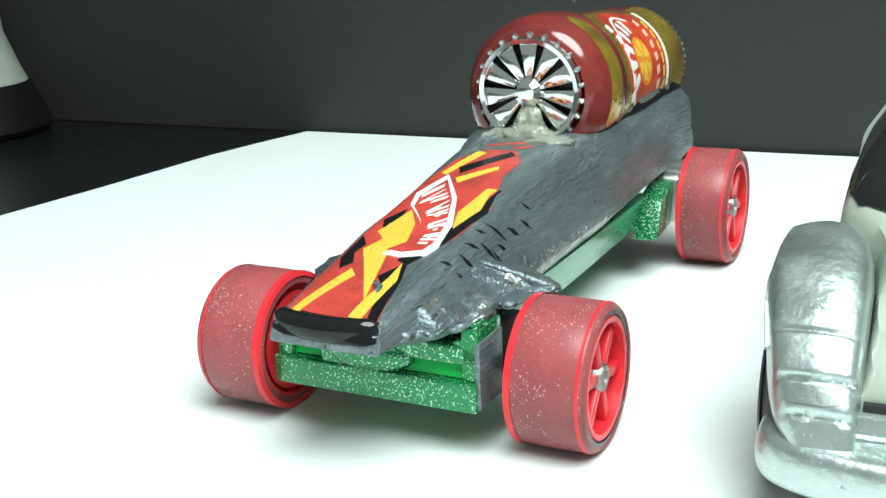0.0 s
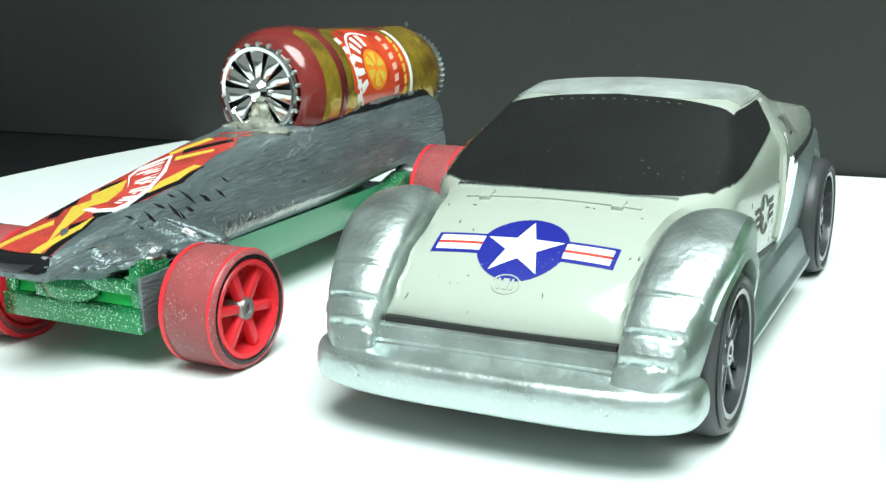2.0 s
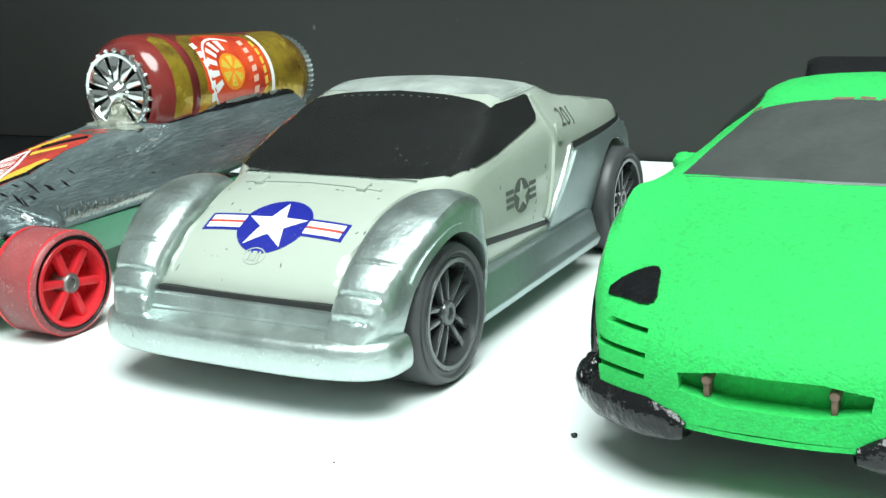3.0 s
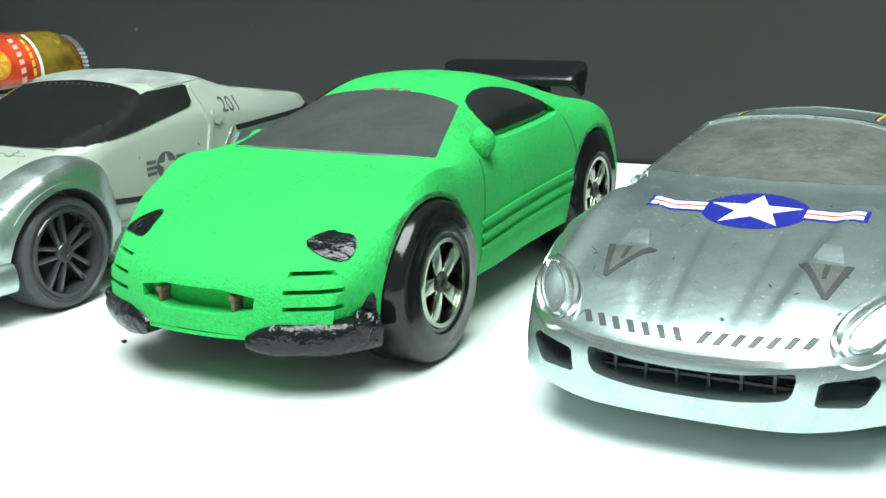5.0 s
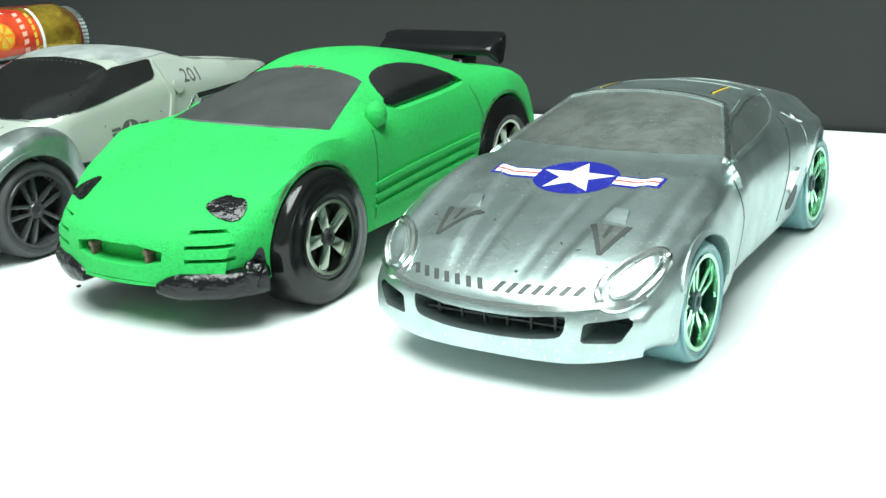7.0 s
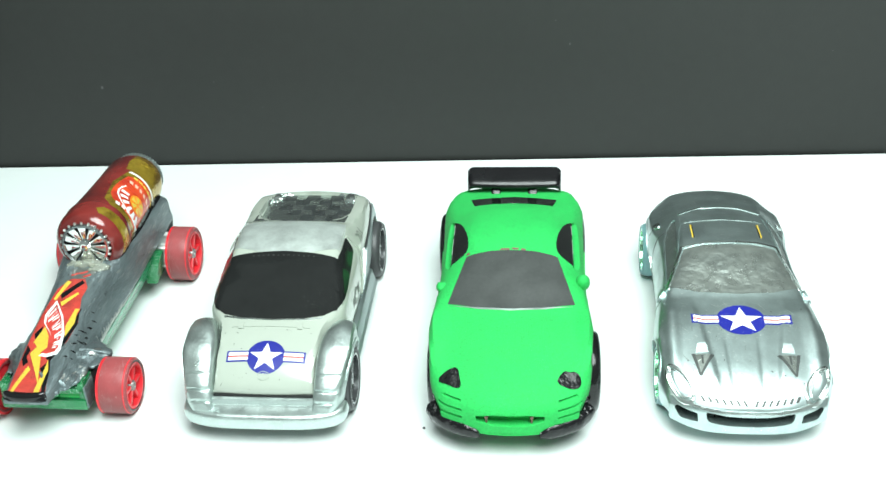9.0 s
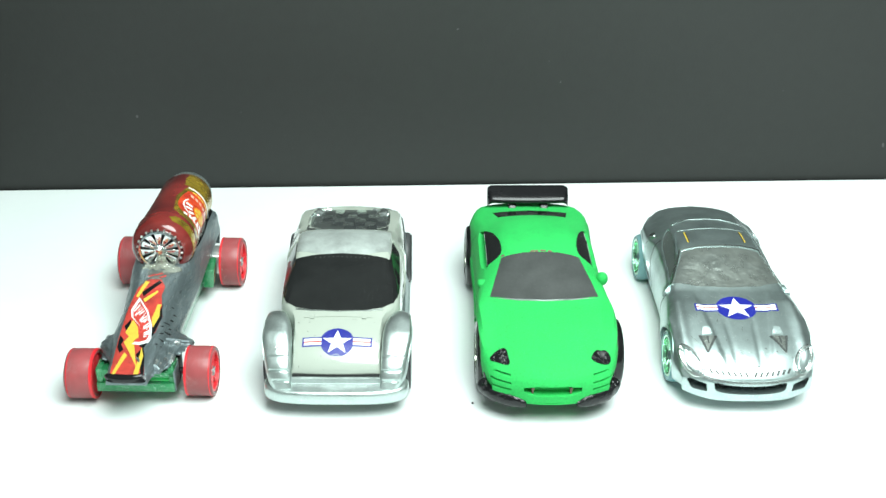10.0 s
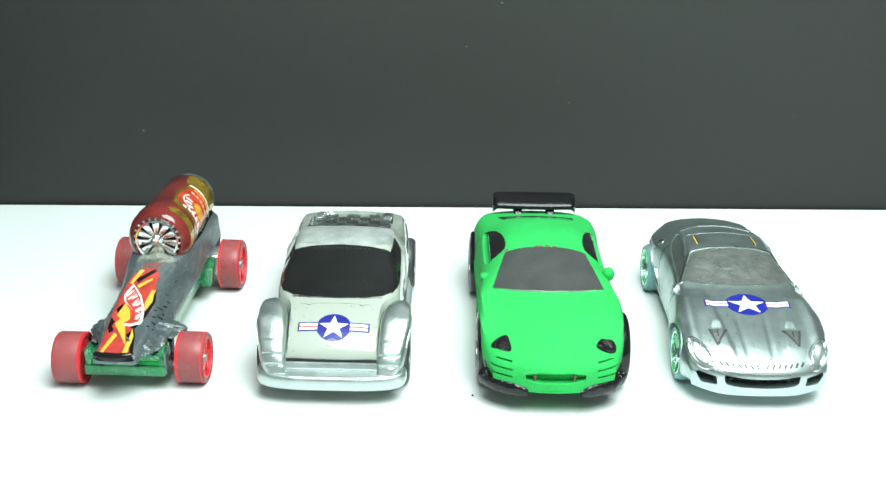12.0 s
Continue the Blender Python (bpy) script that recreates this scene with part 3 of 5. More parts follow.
    foot_at = curve((-4.2, 5.6), (0, 5.0), (3, 4.2), (6, 3.4), (16, 3.4))
    for k in (1, -1):
        rings = []
        for y in [*np.linspace(-4.2, 2.4, 70), *np.linspace(2.7, 16.6, 30)]:
            a, b, z = inner(y), outer(y), top(y)
            foot = foot_at(y)
            q = min(1.0, (z - foot) / 5.0)
            ring = [(a, foot), (a, z - 2.0 * q), (a + 0.5, z - 0.5 * q), ((a + b) / 2 - 0.3, z), (b - 0.9, z - 0.45 * q), (b - 0.4, z - 0.75 * q), (b - 0.2, z - 1.5 * q), (b, foot + (z - foot) * 0.45), (b - 0.9, foot)]
            row = []
            for x, h in resample(chaikin(ring + ring[:1], 2), 56)[:-1]:
                v = 0.64 * y + 0.768 * h
                ease = max(0.0, min(1.0, (h - foot - 1.0) / 1.2)) * max(0.0, min(1.0, (b - 0.1 - x) / 0.5)) * max(0.0, min(1.0, (3.4 - y) / 1.6))
                g = ease * sum(d * math.exp(-((v - c) / 0.17) ** 2) for c, d in ((4.35, 0.34), (6.5, 0.38), (9.5, 0.18)))
                row.append((k * x, y + 0.768 * g, h - 0.64 * g))
            rings.append(row)
        f = carve(grid_mesh(rings), [prism(circle(7, 6.3, 7.15, 48), "x", *sorted((k * 8, k * 25)))])
        ft = tree_of(f)
        fender = part("fender", f, PEWTER, car, "bare metal front fender with moulded headlamp")
        slant = (Vector((0, -46, 38.4)), Vector((1, 0, 0)), Vector((0, 0.6402, 0.7682)), Vector((0, 0.7682, -0.6402)))
        panel = [(k * x, h) for x, h in ((10.3, 4.85), (13.7, 4.95), (14.1, 5.2), (14.1, 6.05), (10.4, 5.95))]
        part("headlamp", patch(ft, rounded(panel, 1), slant, 0.09, 0.15, 0.35), PEWTER, fender, "moulded metal lamp panel")
        arch = [(7 + 7.9 * math.cos(radians(g)), 6.3 + 7.9 * math.sin(radians(g))) for g in range(-15, 151, 8)]
        arch += [(7 + 7.2 * math.cos(radians(g)), 6.3 + 7.2 * math.sin(radians(g))) for g in range(145, -16, -8)]
        part("arch_lip", patch(ft, arch, RIGHT if k > 0 else LEFT, 0.15, 0.2, 0.7), PEWTER, fender)
        # rear fender, skirt
        v = RIGHT if k > 0 else LEFT
        rear = [(32.6, 4.5), (33.2, 8.2), (40.2, 14.7), (48, 14.9), (57.0, 15.3), (61.0, 14.0), (62, 8)]
        rear += [(53.4 + 7.4 * math.cos(radians(g)), 6.3 + 7.4 * math.sin(radians(g))) for g in range(10, 196, 10)]
        part("rear_fender", patch(tree, rear, v, 0.3, 0.4, 0.8), SHADEDPEWTER, car, "bare metal rear fender, toned dark for what it mirrors")
        skirt = prism([(k * 12, 3.0), (k * 14.6, 2.9), (k * 15.0, 3.9), (k * 14.5, 4.5), (k * 13.9, 6.9), (k * 12.4, 7.4)], "y", 14.4, 44.5, 0.2)
        part("side_skirt", skirt, SHADEDPEWTER, car, "bare metal side skirt")
        part("pillar_trim", patch(tree, [(33.7, 21.5), (34.3, 21.5), (35.0, 16.4), (32.4, 8.9), (31.8, 8.9), (34.3, 16.3)], v, 0.34, 0.4, 0.5), GREYPAINT, car)
        # Strips laid on the body; the shade in the gaps is their dark colour.
        part("fender_shade_strip", patch(tree, [(39.8, 14.9), (56.4, 15.2), (58.4, 15.9), (58.4, 16.3), (56.0, 15.8), (39.6, 15.6)], v, 0.12, 0.15, 0.5), DARKIRON, car, "dark strip for the shaded gap over the rear fender")
        part("sill_shade_strip", patch(tree, [(15.2, 9.6), (33.0, 7.9), (33.0, 8.5), (15.2, 10.3)], v, 0.05, 0.1, 0.5), DARKIRON, car, "dark strip for the shaded gap below the door")
        # Thin strip, brighter than the body, along the door's rear edge.
        part("door_edge", patch(tree, [(38.95, 15.5), (39.2, 15.5), (32.8, 8.5), (32.55, 8.5)], v, 0.16, 0.2, 0.4), CHROMEWORN, car, "thin bright line along the door edge")
        part("filler_cap", patch(tree, circle(36.0, 17.2, 0.95, 24), v, 0.35, 0.4, 0.4), GREYPAINT, car)
        # door roundel and number
        grey = DARKGREY
        ring = part("door_roundel", patch(tree, circle(25.8, 12.6, 1.75, 30), v, 0.05, 0.1, 0.6), grey, car, "dark grey star roundel decal")
        part("star", patch(tree, star(25.8, 12.6, 1.55), v, 0.09, 0.05, 0.5), GREYPAINT, ring)
        for a, b in ((22.4, 24.0), (27.6, 29.2)):
            for z in (12.0, 12.7, 13.4):
                part("bar", patch(tree, [(a, z - 0.2), (b, z - 0.2), (b, z + 0.2), (a, z + 0.2)], v, 0.05, 0.1, 0.5), grey, ring)
        num = lettering("201", 2.7)
        bmesh.ops.transform(num, matrix=Matrix.Translation((39.6, 18.3, 0)) @ Matrix.Rotation(radians(-4 if k > 0 else 4), 4, "Z") @ Matrix.Diagonal((k, 1, 1, 1)), verts=num.verts)
        part("number", drape(tree, num, v, 0.06, 0), grey, car, "dark painted number")
    # bumper
    path = []
    for i in range(61):
        g = math.pi * (1 - i / 60)
        c, q = math.cos(g), math.sin(g)
        path.append((15.3 * math.copysign(abs(c) ** 0.6, c), 0.0 - 5.7 * q ** 0.6))
    section = rounded([(-3.0, 4.5), (-1.0, 3.7), (-0.35, 3.75), (0.0, 4.2), (0.1, 5.2), (-0.05, 6.2), (-0.3, 6.65), (-0.7, 6.85), (-1.6, 6.95), (-3.0, 7.4)], 1)
    part("bumper", sweep(path, section), PEWTER, car, "broad bare metal front bumper")
    # A dark strip stands in for the shadow under the bonnet lip.
    part("bonnet_shade_strip", box(-9.2, 9.2, -1.95, -1.4, 8.55, 9.0), DARKIRON, car, "dark strip for the shade below the bonnet")
    ledge = [(-0.6, 5.2), (3.7, 5.2), (3.4, 6.3), (2.1, 6.85), (1.5, 6.95), (1.35, 7.35), (1.0, 7.45), (0.9, 7.85), (0.7, 8.4), (0.35, 8.55), (-0.6, 8.55)]
    part("bumper_ledge", sweep([(x, -1.7) for x in np.linspace(-9.8, 9.8, 20)], ledge), PEWTER, car)
    scratches(car, tree, TOP, 12, (-9, 9), (-1, 9.5), (0.2, 0.5), (0, 180), DARKGREY, 3, "paint_chip", 0.16)
    scratches(car, tree, RIGHT, 8, (16, 36), (7, 16), (0.2, 0.6), (0, 180), DARKGREY, 6, "paint_chip", 0.16, 52)
    # chequered rear deck
    deck = part("deck", patch(tree, [(-9.7, 40.2), (9.7, 40.2), (9.7, 56.3), (7.2, 59.4), (-7.2, 59.4), (-9.7, 56.3)], TOP, 0.02, 0.05, 0.8), FOIL, car, "shiny crumpled rear deck with black chequers")
    rnd = random.Random(21)
    for i in range(6):
        for j in range(7):
            if (i + j) % 2 == 0 and not (i == 0 and j < 4) and not (i == 5 and j > 4):
                x, y = -7.0 + i * 2.65 + 0.3 * (j % 3), 40.5 + j * 2.65
                quad = [(x + a * 2.75 + rnd.uniform(-0.35, 0.35), min(59.2, y + b * 2.65 + rnd.uniform(-0.3, 0.3))) for a, b in ((0, 0), (1, 0), (1, 1), (0.5, 1.06), (0, 1))]
                part("tile", patch(tree, quad, TOP, 0.05, 0.1, 0.8), DECKBLACK, deck)
    for k in (1, -1):
        part("deck_fold", blob((k * 8.6, 57.2, 17.0), (1.9, 1.8, 0.75), 0.35, 5.0 + k), FOIL, deck, "crumpled shiny deck corner")
        part("deck_fold", blob((k * 9.1, 42.4, 18.3), (1.3, 2.4, 0.6), 0.35, 2.0 + k), FOIL, deck, "crumpled shiny deck corner")
    part("chassis", box(-12, 12, 0, 59, 3.4, 5.5, 0.4), DARKIRON, car)
    wheels = wheel_meshes("coupe", 6.3, 6.0, 5.0, 5, GREYRUBBER, GREYRIM, GREYRIM, 1.25, DARKIRON, double=True)
    for y in (7, 53.4):
        axle(car, y, 6.3, 12)
        for k in (1, -1):
            set_wheel(car, wheels, k * (15.6 if y < 20 else 15.0), y, 6.3, k, 10)


build_coupe()


# ---- toy car: green coupe ----
def build_green():
    car = thing("toy_car", pose(0.0164, 0, 0, 0, 0, -0.7), "bright powdery green toy coupe with a black rear wing", "toy car", "row of toy cars")
    def flare(x, y, z):
        if z > 11 and y < 26:
            z += 1.35 * math.exp(-((abs(x) - 14.3) / 1.6) ** 2) * math.exp(-((y - 7.8) / 6.3) ** 2)
        return x, y, z

    bow = curve((-8.7, 6), (0, 3), (10, 1.5), (20, 1.5), (30, 0), (50, 0), (63, -3))
    shell = car_shell(
        [(-8.76, 6.1), (-8.74, 7), (-8.7, 9.5), (-8.0, 11.2), (-5, 13.2), (0, 15), (6, 16.8), (12.3, 18.0), (19, 20.6), (26, 22.6), (31, 23.8), (37, 23.9), (44, 22.4), (49, 20.4), (54, 18.9), (60, 18.2), (63, 16.5), (63.5, 10), (62, 5.5)],
        curve((-8.7, 11.5), (-4, 12.8), (0, 13.4), (8, 13.2), (13, 12.4), (26, 9.2), (36, 9), (44, 8.8), (50, 10), (56, 12), (63, 12)),
        curve((-8.7, 0.4), (0, 0.8), (12, 0.7), (26, 0.9), (40, 1.0), (50, 0.5), (63, 0.5)),
        curve((-8.7, 12.0), (-4, 14.0), (0, 14.8), (5, 15.1), (9, 15.1), (16, 14.8), (26, 14.2), (45, 14.2), (52, 14.5), (63, 13.2)),
        curve((-8.7, 9.4), (-4, 12.3), (0, 14.2), (7.5, 16.7), (14, 16.9), (30, 17.6), (44, 18.0), (52, 17.8), (63, 15)),
        curve((-8.7, 12.6), (-4, 14.4), (0, 15.2), (7, 15.6), (16, 15.0), (30, 14.6), (44, 15.0), (51, 15.8), (63, 14.2)), curve((0, 10.5)),
        curve((-8.7, 11.8), (0, 14.5), (30, 14.2), (63, 14)), curve((-8.7, 6.0), (-7.6, 5.6), (-4, 4.6), (0, 4.4)), bow, 110, 40, flare)
    cuts = [prism(circle(y, 7.7, 7.85, 90), "x", x0, x1) for y in (7.5, 51) for x0, x1 in ((12.2, 25), (-25, -12.2))]
    cuts.append(prism(rounded([(-5.8, 7.7), (6.0, 7.7), (6.3, 9.9), (-6.1, 9.9)], 1), "y", -14, -6.6))
    glass = [(25.0, 17.8), (25.6, 20.9), (27.0, 22.0), (30, 22.7), (34, 22.5), (38.5, 21.3), (43.2, 18.8), (42.4, 18.2), (34, 17.9)]
    cuts += [prism(rounded(glass, 1), "x", x0, x1) for x0, x1 in ((11.9, 25), (-25, -11.9))]
    for k in (1, -1):
        for z, x0, x1 in ((11.2, 8.6, 12.6), (9.8, 8.5, 13.0), (8.4, 8.5, 13.2)):
            a, b = sorted((k * x0, k * x1))
            cuts.append(box(a, b, -15, -3.9, z - 0.21, z + 0.21))
    shell = carve(shell, cuts)
    tree = tree_of(shell)
    part("body", shell, GREENPAINT, car, "rough powdery bright green body")
    part("slot_back", box(-6.2, 6.4, -6.7, -6.2, 7.4, 10.2), GREENPAINT, car)
    for x, t in ((-4.1, 4), (3.9, -3)):
        part("rivet", lathe([(-8.1, 0), (-8.0, 0.3), (-7.7, 0.38), (-6.4, 0.34), (-6.4, 0)], 14, "y", (x, 0, 9.1)), RUST, car, "brown worn rivet end")
        part("rivet_stem", box(x - 0.2, x + 0.2, -7.9, -6.5, 7.7, 9.0, 0.08), RUST, car)
    wind = [(-12.0, 14.4), (-6, 12.9), (0, 12.4), (6, 12.9), (12.0, 14.4), (8.9, 25.6), (4, 26.2), (-4, 26.2), (-8.9, 25.6)]
    part("windscreen", patch(tree, wind, TOP, 0.04, 0.12), GREYGLASS, car, "dull grey filled windscreen")
    part("screen_edge", patch(tree, [(-11.6, 13.9), (-6, 12.6), (0, 12.1), (6, 12.6), (11.6, 13.9), (6, 13.0), (0, 12.5), (-6, 13.0)], TOP, 0.06, 0.1, 0.6), PEWTER, car)
    part("rear_window", patch(tree, [(-8.2, 46.6), (0, 47.6), (8.2, 46.6), (9.2, 52.4), (0, 53.6), (-9.2, 52.4)], TOP, 0.05, 0.12), BLACKGLASS, car, "black rear window")
    for k in (1, -1):
        v = RIGHT if k > 0 else LEFT
        inset = [(34.2 + (y - 34.2) * 0.95, 20.5 + (z - 20.5) * 0.9) for y, z in glass]
        part("side_window", patch(tree, rounded(inset, 1), v, 0.16, 0.1, 0.3), BLACKGLASS, car, "black side window")
        for wy in (7.5, 51):
            ring = [(wy + 8.3 * math.cos(radians(g)), 7.7 + 8.3 * math.sin(radians(g))) for g in range(4, 157, 6)]
            ring += [(wy + 8.0 * math.cos(radians(g)), 7.7 + 8.0 * math.sin(radians(g))) for g in range(156, 3, -6)]
            part("arch_edge", patch(tree, ring, v, 0.06, 0.1, 0.35, 46.2), WORNGREEN, car, "worn scuffed wheel arch edge")
        mirror = part("mirror", blob((k * 13.7, 21.3, 18.4), (1.35, 1.3, 1.6), 0.08) if k > 0 else blob((k * 13.6, 20.6, 17.6), (1.0, 1.2, 0.9), 0.1), GREENPAINT, car, "rounded green door mirror")
        part("mirror_foot", box(*sorted((k * 12.0, k * 14.4)), 20.2, 21.4, 17.3, 18.4, 0.3), GREENPAINT, mirror)
        lamp = [(8.3, -3.1), (8.8, -1.8), (9.8, -0.6), (10.5, -0.8), (11.6, -0.4), (12.5, -1.0), (12.7, -2.4), (11.8, -3.4), (10.0, -3.7)] if k > 0 else [(-13.1, -1.9), (-11.6, -0.7), (-10.2, -0.1), (-9.3, -0.4), (-9.0, -2.0), (-8.6, -3.9), (-9.4, -4.1), (-11.2, -3.0)]
        part("headlamp", patch(tree, rounded(lamp, 1), TOP, 0.16, 0.25, 0.3), BLACKPAINT, car, "headlamp daubed with black paint")
        for z, y1 in ((10.3, 43), (8.9, 43), (7.6, 42)):
            part("door_rib", patch(tree, [(18.5, z), (y1, z + 0.9), (y1, z + 1.45), (18.5, z + 0.55)], v, 0.3, 0.35, 0.6), GREENPAINT, car)
        part("door_seam", patch(tree, [(19.6, 17.0), (19.9, 17.0), (18.8, 6.5), (18.5, 6.5)], v, 0.03, 0.06, 0.6), DARKGREEN, car)
        part("door_seam", patch(tree, [(43.4, 17.8), (43.7, 17.8), (45.2, 13.0), (43.5, 12.6), (44.7, 13.2)], v, 0.03, 0.06, 0.6), DARKGREEN, car)
        # black lip round the nose corner
        path = [(k * x, -9.0 + 6.6 * abs(x / 16.0) ** 2.2) for x in np.linspace(5.4, 12.6, 14)] + [(k * 14.0, -3.2), (k * 14.8, -1.8)]
        if k < 0:
            path = path[::-1]
        lip_rings = []
        for i, (x, y) in enumerate(path):
            n = i if k > 0 else len(path) - 1 - i
            f = 0.35 + 0.65 * min(1, n / 5) ** 0.6
            a, b = path[max(i - 1, 0)], path[min(i + 1, len(path) - 1)]
            t = Vector((b[0] - a[0], b[1] - a[1])).normalized()
            sec = rounded([(-3.0, 4.5), (-0.3, 4.1), (0.4, 4.5), (0.7, 5.8), (0.3, 6.9), (-0.6, 7.3), (-3.0, 7.3)], 1)
            lip_rings.append([(x + t.y * o * (f if o > 0 else 1), y - t.x * o * (f if o > 0 else 1), 5.4 + (z - 5.4) * f) for o, z in sec])
        lip = grid_mesh(lip_rings)
        for p in lip.verts:
            p.co += Vector((noise.noise(p.co * 0.9), noise.noise(p.co * 0.8 + Vector((9, 0, 0))), noise.noise(p.co * 1.1) * 0.8)) * 0.14
        part("front_lip", lip, BLACKPAINT, car, "front lip daubed with black paint")
        corner_view = view_at((k * 13.2, -3.5, 7), (-k * 0.6, 0.75, 0), (0, 0, 1))
        daub = [(k * x, z) for x, z in ((-5.2, -1.7), (-4.2, -0.9), (-3.0, -0.9), (-1.8, -0.4), (-0.8, -0.5), (0.3, 0.2), (0.9, 0.9), (1.5, 1.8), (2.0, 2.0), (2.2, 1.0), (2.2, -2.4), (-4.8, -2.6))]
        part("paint_daub", patch(tree, rounded(daub, 1), corner_view, 0.14, 0.2, 0.3, 34), BLACKPAINT, car)
        part("paint_daub", blob((k * 13.7, -2.4, 5.9), (1.2, 1.7, 1.7), 0.35, 4.0 + k, 4), BLACKPAINT, car)
        part("wing_post", prism([(54.6, 17.4), (60.4, 17.0), (61.0, 20.6), (57.6, 20.0)], "x", *sorted((k * 3.0, k * 5.0)), 0.25), BLACKPLASTIC, car, "black wing post")
    # rear wing
    rings = []
    for x in np.linspace(-10.2, 10.2, 60):
        u = abs(x / 10.2)
        q = max(0.0, (u - 0.9) / 0.1)
        round_in, drop = 1.0 * q ** 2.5, 1.3 * max(0.0, (u - 0.86) / 0.14) ** 2
        y0, y1, th = 56.0 + round_in + 0.5 * u ** 2, 61.4 - round_in, 1.0
        sec = [(y0, 19.9 - drop), (y0 + 0.2, 20.3 + th * 0.5 - drop * 0.3), (y0 + 1.6, 20.6 + th - drop * 0.2), (y1 - 1.0, 21.5 + th - drop * 0.2), (y1 - 0.1, 22.0 + th * 0.6 - drop * 0.3), (y1, 21.8 - drop), (y1 - 0.8, 21.0 - drop), (y0 + 2.0, 19.8 - drop), (y0 + 0.5, 19.5 - drop)]
        rings.append([(x, y, z) for y, z in chaikin(sec, 2, 0.25, True)])
    part("rear_wing", grid_mesh(rings), BLACKPLASTIC, car, "glossy black plastic rear wing")
    for x, y, w in ((-1.4, 26.5, 1.0), (0.6, 26.6, 0.7), (2.2, 26.45, 0.5), (-8.6, 26.2, 0.4)):
        part("paint_chip", patch(tree, [(x - w, y - 0.2), (x + w * 0.9, y - 0.25), (x + w, y + 0.25), (x - w * 0.7, y + 0.3)], TOP, 0.03, 0.05, 0.5), RUST, car)
    part("chassis", box(-12, 12, -4, 60, 4.0, 6.5, 0.4), DARKIRON, car)
    wheels = wheel_meshes("green", 7.65, 6.2, 4.3, 5, RUBBER, BRASSCHROME, DARKIRON, 1.45, DARKIRON, 0.5, step=0.42)
    for y in (7.5, 51):
        axle(car, y, 7.65, 12)
        for k in (1, -1):
            set_wheel(car, wheels, (16.3 if k > 0 else -15.2) if y < 20 else (15.1 if k > 0 else -15.8), y, 7.65, k, 15)


build_green()


# ---- toy car: bare zinc sports car ----
def build_zinc():
    car = thing("toy_car", pose(0.0589, 0, 0, 0, 0, -1.2), "bare polished zinc toy sports car with clear teal tyres", "toy car", "row of toy cars")

    def crease(x, y, z):
        if -4 < y < 20 and z > 9:
            k = min(1, (y + 4) / 4) * min(1, max(0, (11 - y) / 4))
            k2 = min(1, (y + 4) / 4) * min(1, max(0, (19.5 - y) / 4))
            a = abs(x)
            crest = min(1, (y + 4) / 5) * min(1, (20 - y) / 5)
            z += 0.75 * crest * math.exp(-((a - 13.1) / 1.3) ** 2)
            z += 0.36 * k2 / (1 + math.exp(-(a - (5.4 + 0.16 * y)) * 9)) * (1 if a < 12 else max(0, 1 - (a - 12) / 2))
            z -= 0.2 * k * math.exp(-((a - (2.6 + 0.05 * y)) / 0.4) ** 2)
        if z < 5 and y < 3:
            k = (5 - z) / 2.5 * min(1, (3 - y) / 3)
            a = max(0, (abs(x) - 7) / 7)
            y += 0.9 * k * k
            z += 1.0 * k * a ** 1.5 + 0.35 * k * k
            x *= 1 - 0.035 * k * k
        return x, y, z

    bow = curve((-5.8, 5.6), (0, 3.6), (10, 1.5), (20, 2.4), (32, 1), (50, 0), (64, -4))
    shell = car_shell(
        [(-5.84, 4.0), (-5.83, 5.0), (-5.8, 7.5), (-5.2, 9.2), (-3, 10.6), (1, 12.3), (6, 13.6), (12, 15.1), (18, 16.0), (20, 16.4), (26, 18.6), (31, 20.3), (33, 20.55), (37, 20.55), (43, 20.1), (49, 19.0), (55, 17.7), (61, 16.3), (64.2, 14.6), (65, 9), (63, 4)],
        curve((-5.8, 10.5), (0, 12.4), (10, 12.6), (19, 12.4), (32, 9.3), (42, 9.1), (50, 9.0), (58, 9.8), (64, 8.8)),
        curve((-5.8, 0.5), (0, 0.6), (10, 0.4), (19, 0.6), (32, 1.1), (45, 1.4), (56, 1.5), (64, 1.4)),
        curve((-5.8, 13), (0, 14.9), (8, 15.2), (20, 13.8), (32, 12.6), (41, 12.8), (47, 13.7), (54, 13.7), (60, 12.2), (65, 10.4)),
        curve((-5.8, 7.5), (0, 11.5), (8, 13.6), (20, 14.6), (32, 15.2), (42, 15.4), (48, 14.4), (55, 13.8), (64, 12)),
        curve((-5.8, 14.2), (0, 15.8), (8, 16.3), (20, 14.9), (32, 13.9), (41, 14.0), (47, 14.6), (54, 14.5), (60, 13.1), (65, 11.4)), curve((0, 8.5), (12, 9.0), (22, 11.2), (44, 11.4), (54, 10.6), (64, 9)),
        curve((-5.8, 13.2), (0, 15.2), (14, 14.9), (24, 13.4), (42, 13.2), (64, 13)), curve((-5.8, 4.0), (-4.8, 3.5), (0, 3.1), (20, 2.9)), bow, 200, 84, crease, soft=4, corner=3.0, crisp=True)
    cuts = [prism(circle(y, 6.0, 6.2, 44), "x", x0, x1) for y in (8.4, 53) for x0, x1 in ((9.0, 25), (-25, -9.0))]
    cuts.append(prism(rounded([(-7.8, 7.9), (-7.5, 6.3), (-6.6, 5.9), (-3, 5.5), (3, 5.5), (6.6, 5.9), (7.5, 6.3), (7.8, 7.9), (7.2, 8.0), (3, 7.5), (-3, 7.5), (-7.2, 8.0)], 1), "y", -14, -1.5))
